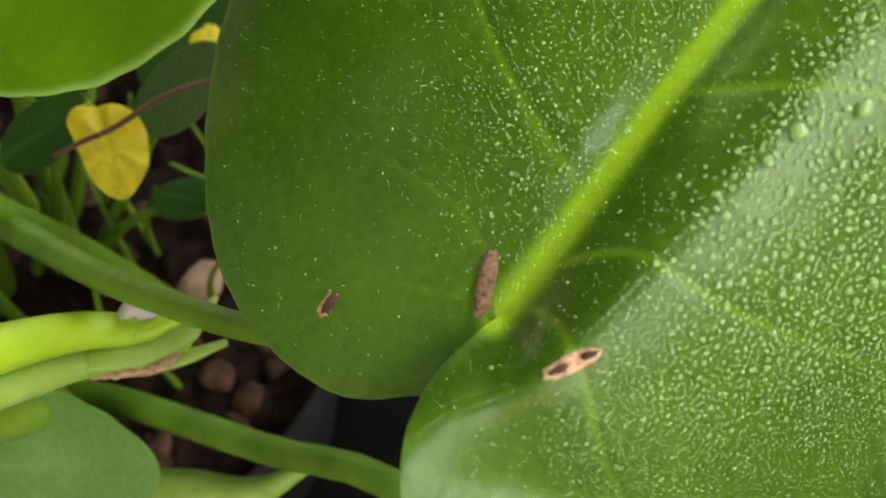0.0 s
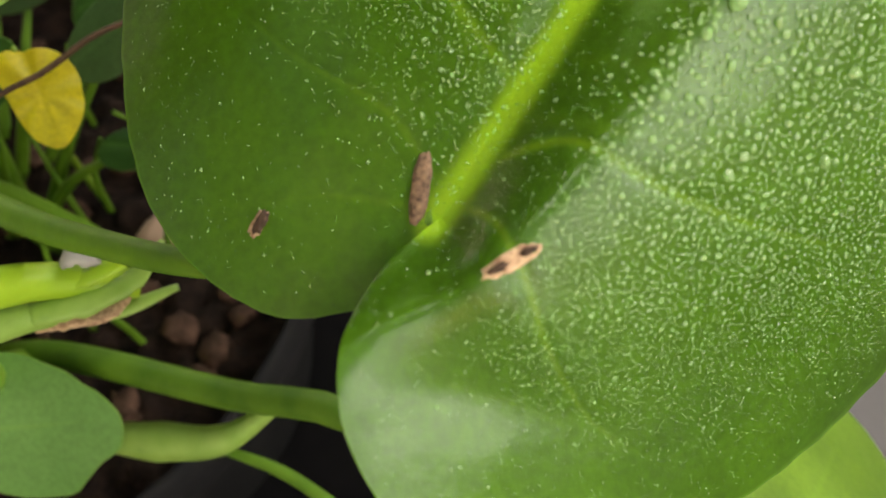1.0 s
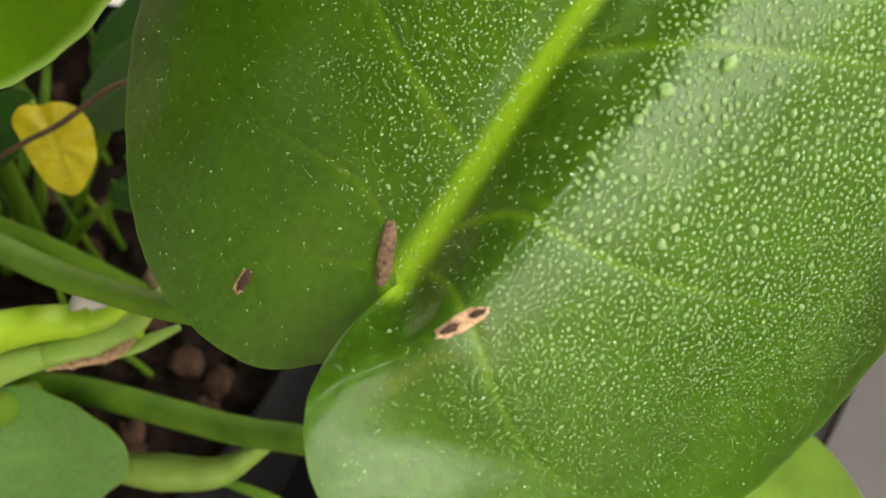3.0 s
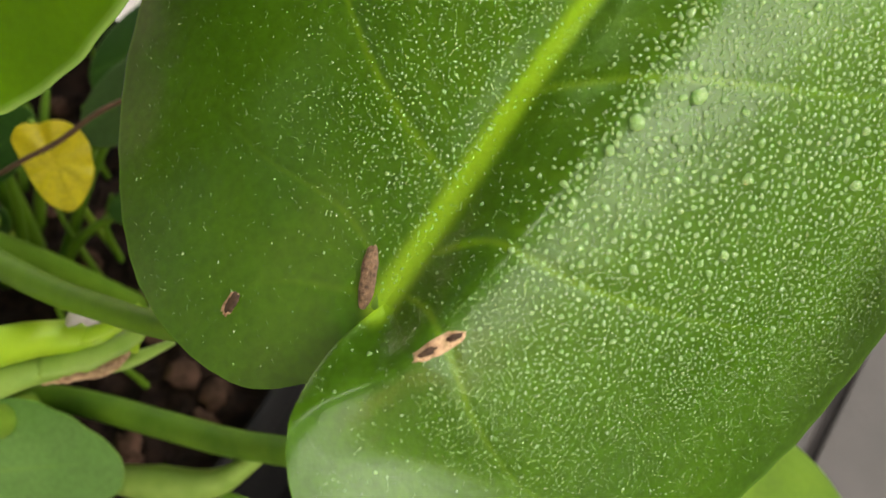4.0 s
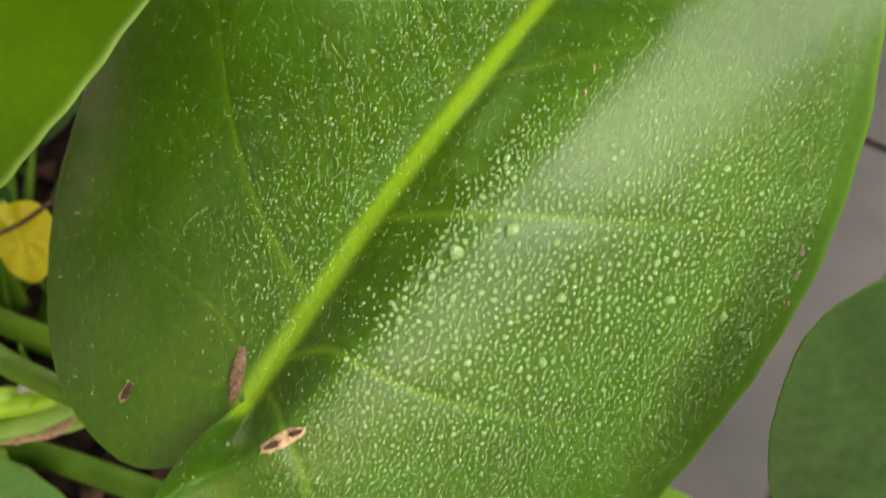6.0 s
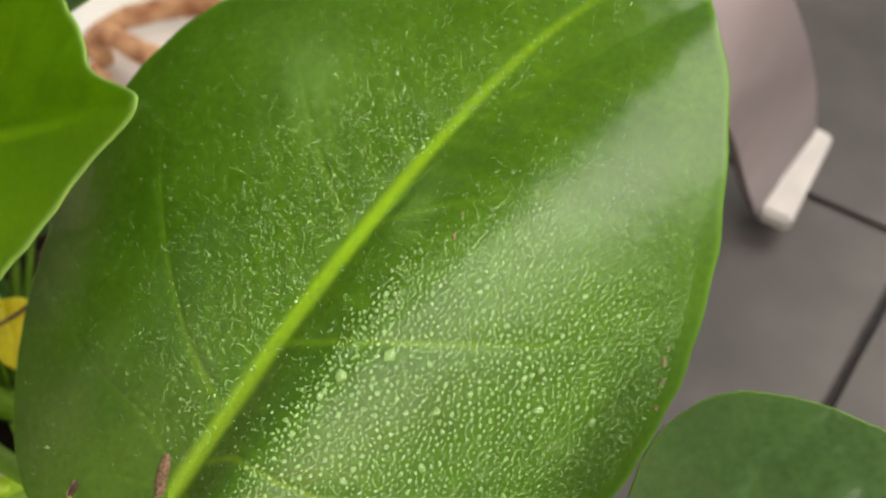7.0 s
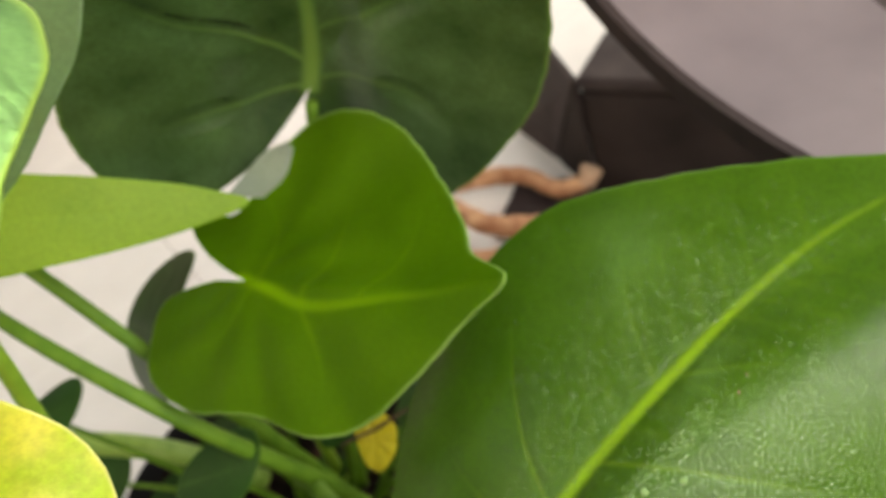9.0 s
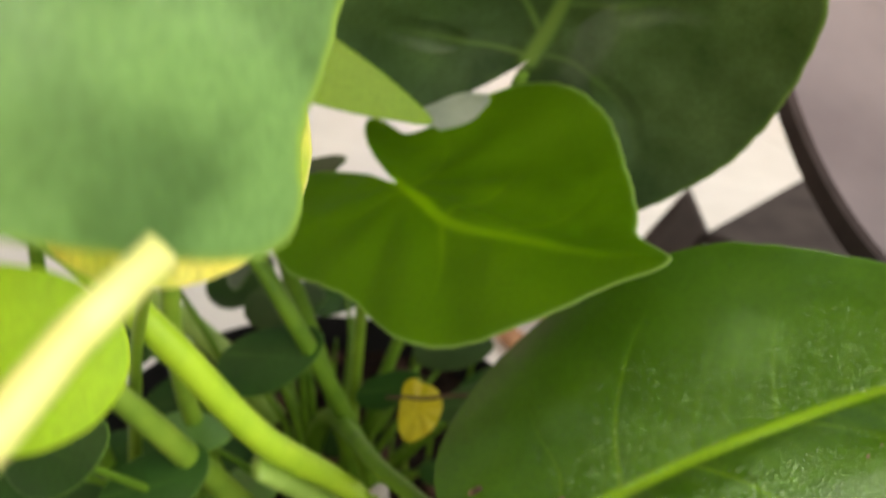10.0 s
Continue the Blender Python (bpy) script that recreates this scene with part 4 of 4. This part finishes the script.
blade = Blade((-0.135, 0.217, 0.350), ((0.22, 0.92, 0.33), (-0.71, 0.38, -0.58), (-0.66, -0.11, 0.74)), 0.04, dict(c2=-0.2, l2=-0.5, r1=0.15, r2=-0.4), OVAL, (17, 20, 19, 14, 12, 11.5, 12.5, 15, 19, 22, 19, 17, 16, 15, 16, 17, 18, 18, 17), veins=((((-16, 0), (20, 0)), 1.0, 0.4),), wave=0.0006)
under(blade.build("blade", yellow_leaf, 90, 30), withered)
for at, long in (((-0.123, 0.333, 0.300), 13.0), ((-0.131, 0.284, 0.300), 9.0)):
    t = np.radians(OVAL)
    scrap = Blade(at, ((0.5, 0.80, 0.33), (-0.75, 0.55, -0.30), (-0.42, -0.20, 0.88)), 0.02, dict(c2=-0.2, l2=-0.5, r2=-0.4), OVAL, long * (0.75 + 0.3 * np.cos(t) + 0.08 * np.sin(3 * t)), veins=((((-8, 0), (10, 0)), 0.8, 0.4),), wave=0.0006)
    under(scrap.build("blade", yellow_leaf, 60, 20), withered)
    under(tube("stalk", (np.array(at), np.array(at) + np.array((0.004, 0.006, -0.05)), np.array(at) * np.array((1, 1, 0)) + np.array((0.0, 0.004, 0.198))), (0.0010, 0.0013, 0.0015), stem_lime, None, "", 16, 8), withered)
under(tube("twig", ((-0.152, 0.206, 0.358), (-0.142, 0.212, 0.3595), (-0.132, 0.219, 0.359), (-0.112, 0.233, 0.363), (-0.088, 0.247, 0.361)), (0.0010, 0.0012, 0.0012, 0.0010), twig_mat, None, "thin brown twig", 24, 8), withered)
under(tube("stalk", ((-0.142, 0.230, 0.362), (-0.155, 0.245, 0.34), (-0.17, 0.262, 0.27), (-0.17, 0.265, 0.20)), (0.0012, 0.0015, 0.002, 0.002), stem_lime, None, "", 20, 8), withered)

# thin weed stems in the soil
weeds = empty("weed_stems", (-0.22, 0.30, 0.20), "thin green weed stems standing in the soil", "weeds")
for k in range(16):
    a, r = random.uniform(0, 2 * math.pi), random.uniform(0.03, 0.15)
    x, y = PX + 0.03 + r * math.cos(a), PY + 0.03 + r * math.sin(a)
    h = random.uniform(0.03, 0.09)
    dx, dy = random.uniform(-0.04, 0.04), random.uniform(-0.04, 0.04)
    under(tube("stem", ((x, y, 0.195), (x + 0.3 * dx, y + 0.3 * dy, 0.2 + 0.6 * h), (x + dx, y + dy, 0.2 + h)), (0.0022, 0.0018, 0.001), stem_green, None, "", 16, 8), weeds)

# bark, pebbles
for k in range(70):
    a, r = random.uniform(0, 2 * math.pi), (PR - 0.025) * math.sqrt(random.random())
    bm = bmesh.new()
    bmesh.ops.create_icosphere(bm, subdivisions=2, radius=1)
    s = (random.uniform(0.005, 0.014), random.uniform(0.004, 0.009), random.uniform(0.003, 0.005)) if k else (0.015, 0.012, 0.007)
    for vert in bm.verts:
        vert.co *= 1 + (0.2 if k in (0, 33) else 0.7) * noise.noise(vert.co * 1.7 + Vector((k, 0, 0)))
    bmesh.ops.scale(bm, vec=s, verts=bm.verts)
    stone = k in (0, 33)
    ob = part("pebble" if stone else "bark_chip", bm, pebble_mat if stone else chip_mat)
    ob.location = (-0.1347, 0.236, 0.207) if k == 0 else (PX + r * math.cos(a), PY + r * math.sin(a), 0.205)
    ob.rotation_euler = (random.uniform(-0.3, 0.3), random.uniform(-0.3, 0.3), random.uniform(0, 6))
    tagged(ob, "pale rounded pebble on the soil" if stone else "dark brown bark chip on the soil", "pebble" if stone else "bark chip", "pebbles" if stone else "bark chips")

# ---- water drops on the large leaf ----
rng = np.random.default_rng(4)
N = 280000
dx_, dy_ = rng.uniform(-60, 240, N), rng.uniform(-100, 150, N)
th = np.arctan2(dy_, dx_)
inside = np.hypot(dx_, dy_) / 1000 < main.radius(th) * 0.96
mid = 24 * np.sin(np.pi * np.clip(dx_ / 240, 0, 1)) * np.clip(dx_ / 130, 0, 1) ** 0.3
off = dy_ - mid
d = np.abs(off)
rightside = off < 0
dense_r = smooth_step((d - 14 - 7 * smooth_step(dx_ / 45)) / 6) * smooth_step((132 - d - 0.75 * np.maximum(60 - dx_, 0)) / 60) * smooth_step((dx_ + 26 - 0.9 * np.maximum(34 - d, 0)) / 24) * smooth_step((196 - dx_) / 45)
dense_r = dense_r * (1 - 0.85 * smooth_step((dx_ - 92) / 30) * smooth_step((42 - d) / 14))
dense_l = 0.8 * np.exp(-((d / 46) ** 2)) * smooth_step((dx_ + 10) / 40) * smooth_step((215 - dx_) / 70) + 0.06
dens = np.where(rightside, np.maximum(dense_r, 0.10), dense_l)
broad = np.exp(-(((d - 36 - 0.28 * np.clip(dx_, 0, 140)) / 34) ** 2)) * smooth_step((dx_ + 2 - 0.7 * np.maximum(d - 40, 0)) / 55) * smooth_step((175 - dx_) / 70)
beads = np.exp(-(((d - 28) / 9) ** 2)) * smooth_step((dx_ - 22) / 25) * smooth_step((112 - dx_) / 25)
big = np.where(rightside, broad, 0.38 * np.exp(-((d / 40) ** 2)) * smooth_step((dx_ + 5) / 40))
size = np.where(rightside, 0.225 - 0.045 * smooth_step((d + 0.6 * (40 - dx_) - 55) / 40) + 0.24 * broad + 0.24 * beads * rng.random(N) - 0.06 * (d < 19), 0.185 + 0.26 * big) * 0.80 * rng.lognormal(0, 0.38, N) * (1 + 0.16 * np.sin(dx_ * 0.31 + 2 * np.sin(dy_ * 0.23)) * np.sin(dy_ * 0.37 + 1.5 * np.sin(dx_ * 0.19)))
keep = inside & (rng.random(N) < dens * np.where(rightside, 1.0 - 0.15 * big - 0.2 * beads, 0.40) * (1 - 0.45 * smooth_step((dx_ - 140) / 40)))
dx_, dy_, size = dx_[keep], dy_[keep], size[keep]
# drop those that would overlap
order = np.argsort(-size)
cells, kept = {}, []
for i in order:
    key = (int(dx_[i] // 2), int(dy_[i] // 2))
    near_by = [j for a in (-1, 0, 1) for b in (-1, 0, 1) for j in cells.get((key[0] + a, key[1] + b), ())]
    if all((dx_[i] - dx_[j]) ** 2 + (dy_[i] - dy_[j]) ** 2 > (1.08 * (size[i] + size[j])) ** 2 for j in near_by):
        cells.setdefault(key, []).append(i)
        kept.append(i)
kept = np.array(kept)
dx_, dy_, size = dx_[kept] / 1000, dy_[kept] / 1000, size[kept] / 1000
count = len(kept)
base = main.place(dx_, dy_)
e = 0.0005
tx = main.place(dx_ + e, dy_) - base
ty = main.place(dx_, dy_ + e) - base
tx /= np.linalg.norm(tx, axis=1)[:, None]
up = np.cross(tx, ty)
up /= np.linalg.norm(up, axis=1)[:, None]
ty = np.cross(up, tx)
SIDES = 8
ring_a = np.linspace(0, 2 * math.pi, SIDES, endpoint=False)
shape = [(r * math.cos(a), r * math.sin(a), z) for r, z in ((1.0, -0.12), (1.03, 0.14), (0.86, 0.54), (0.48, 0.80)) for a in ring_a] + [(0, 0, 0.88)]
shape = np.array(shape)
stretch = rng.uniform(0.85, 1.22, (count, 1, 1))
turn = rng.uniform(0, math.pi, count)
ca, sa = np.cos(turn)[:, None], np.sin(turn)[:, None]
wob = 1 + 0.22 * np.concatenate([np.tile(rng.uniform(-1, 1, (count, SIDES, 1)), (1, 4, 1)), np.zeros((count, 1, 1))], 1) + 0.10 * rng.uniform(-1, 1, (count, len(shape), 1))
lx, ly = shape[None, :, 0] * stretch[:, :, 0], shape[None, :, 1] / stretch[:, :, 0]
rx, ry = (ca * lx - sa * ly) * wob[:, :, 0], (sa * lx + ca * ly) * wob[:, :, 0]
drops = base[:, None] + size[:, None, None] * (rx[..., None] * tx[:, None] + ry[..., None] * ty[:, None] + np.broadcast_to(shape[None, :, 2, None], (count, len(shape), 1)) * up[:, None])
quads = [(k * SIDES + j, k * SIDES + (j + 1) % SIDES, (k + 1) * SIDES + (j + 1) % SIDES, (k + 1) * SIDES + j) for k in range(3) for j in range(SIDES)]
caps = [(3 * SIDES + j, 3 * SIDES + (j + 1) % SIDES, 4 * SIDES) for j in range(SIDES)]
bottom = tuple(range(SIDES - 1, -1, -1))
m_ = len(shape)
faces = [tuple(i * m_ + q for q in face) for i in range(count) for face in quads + caps + [bottom]]
droplets = mesh_object("water_droplets", drops.reshape(-1, 3), faces, water, smooth=False)
tagged(droplets, "fine water droplets beading on the large leaf, focused light put into their green", "water droplets", kind="stuff")
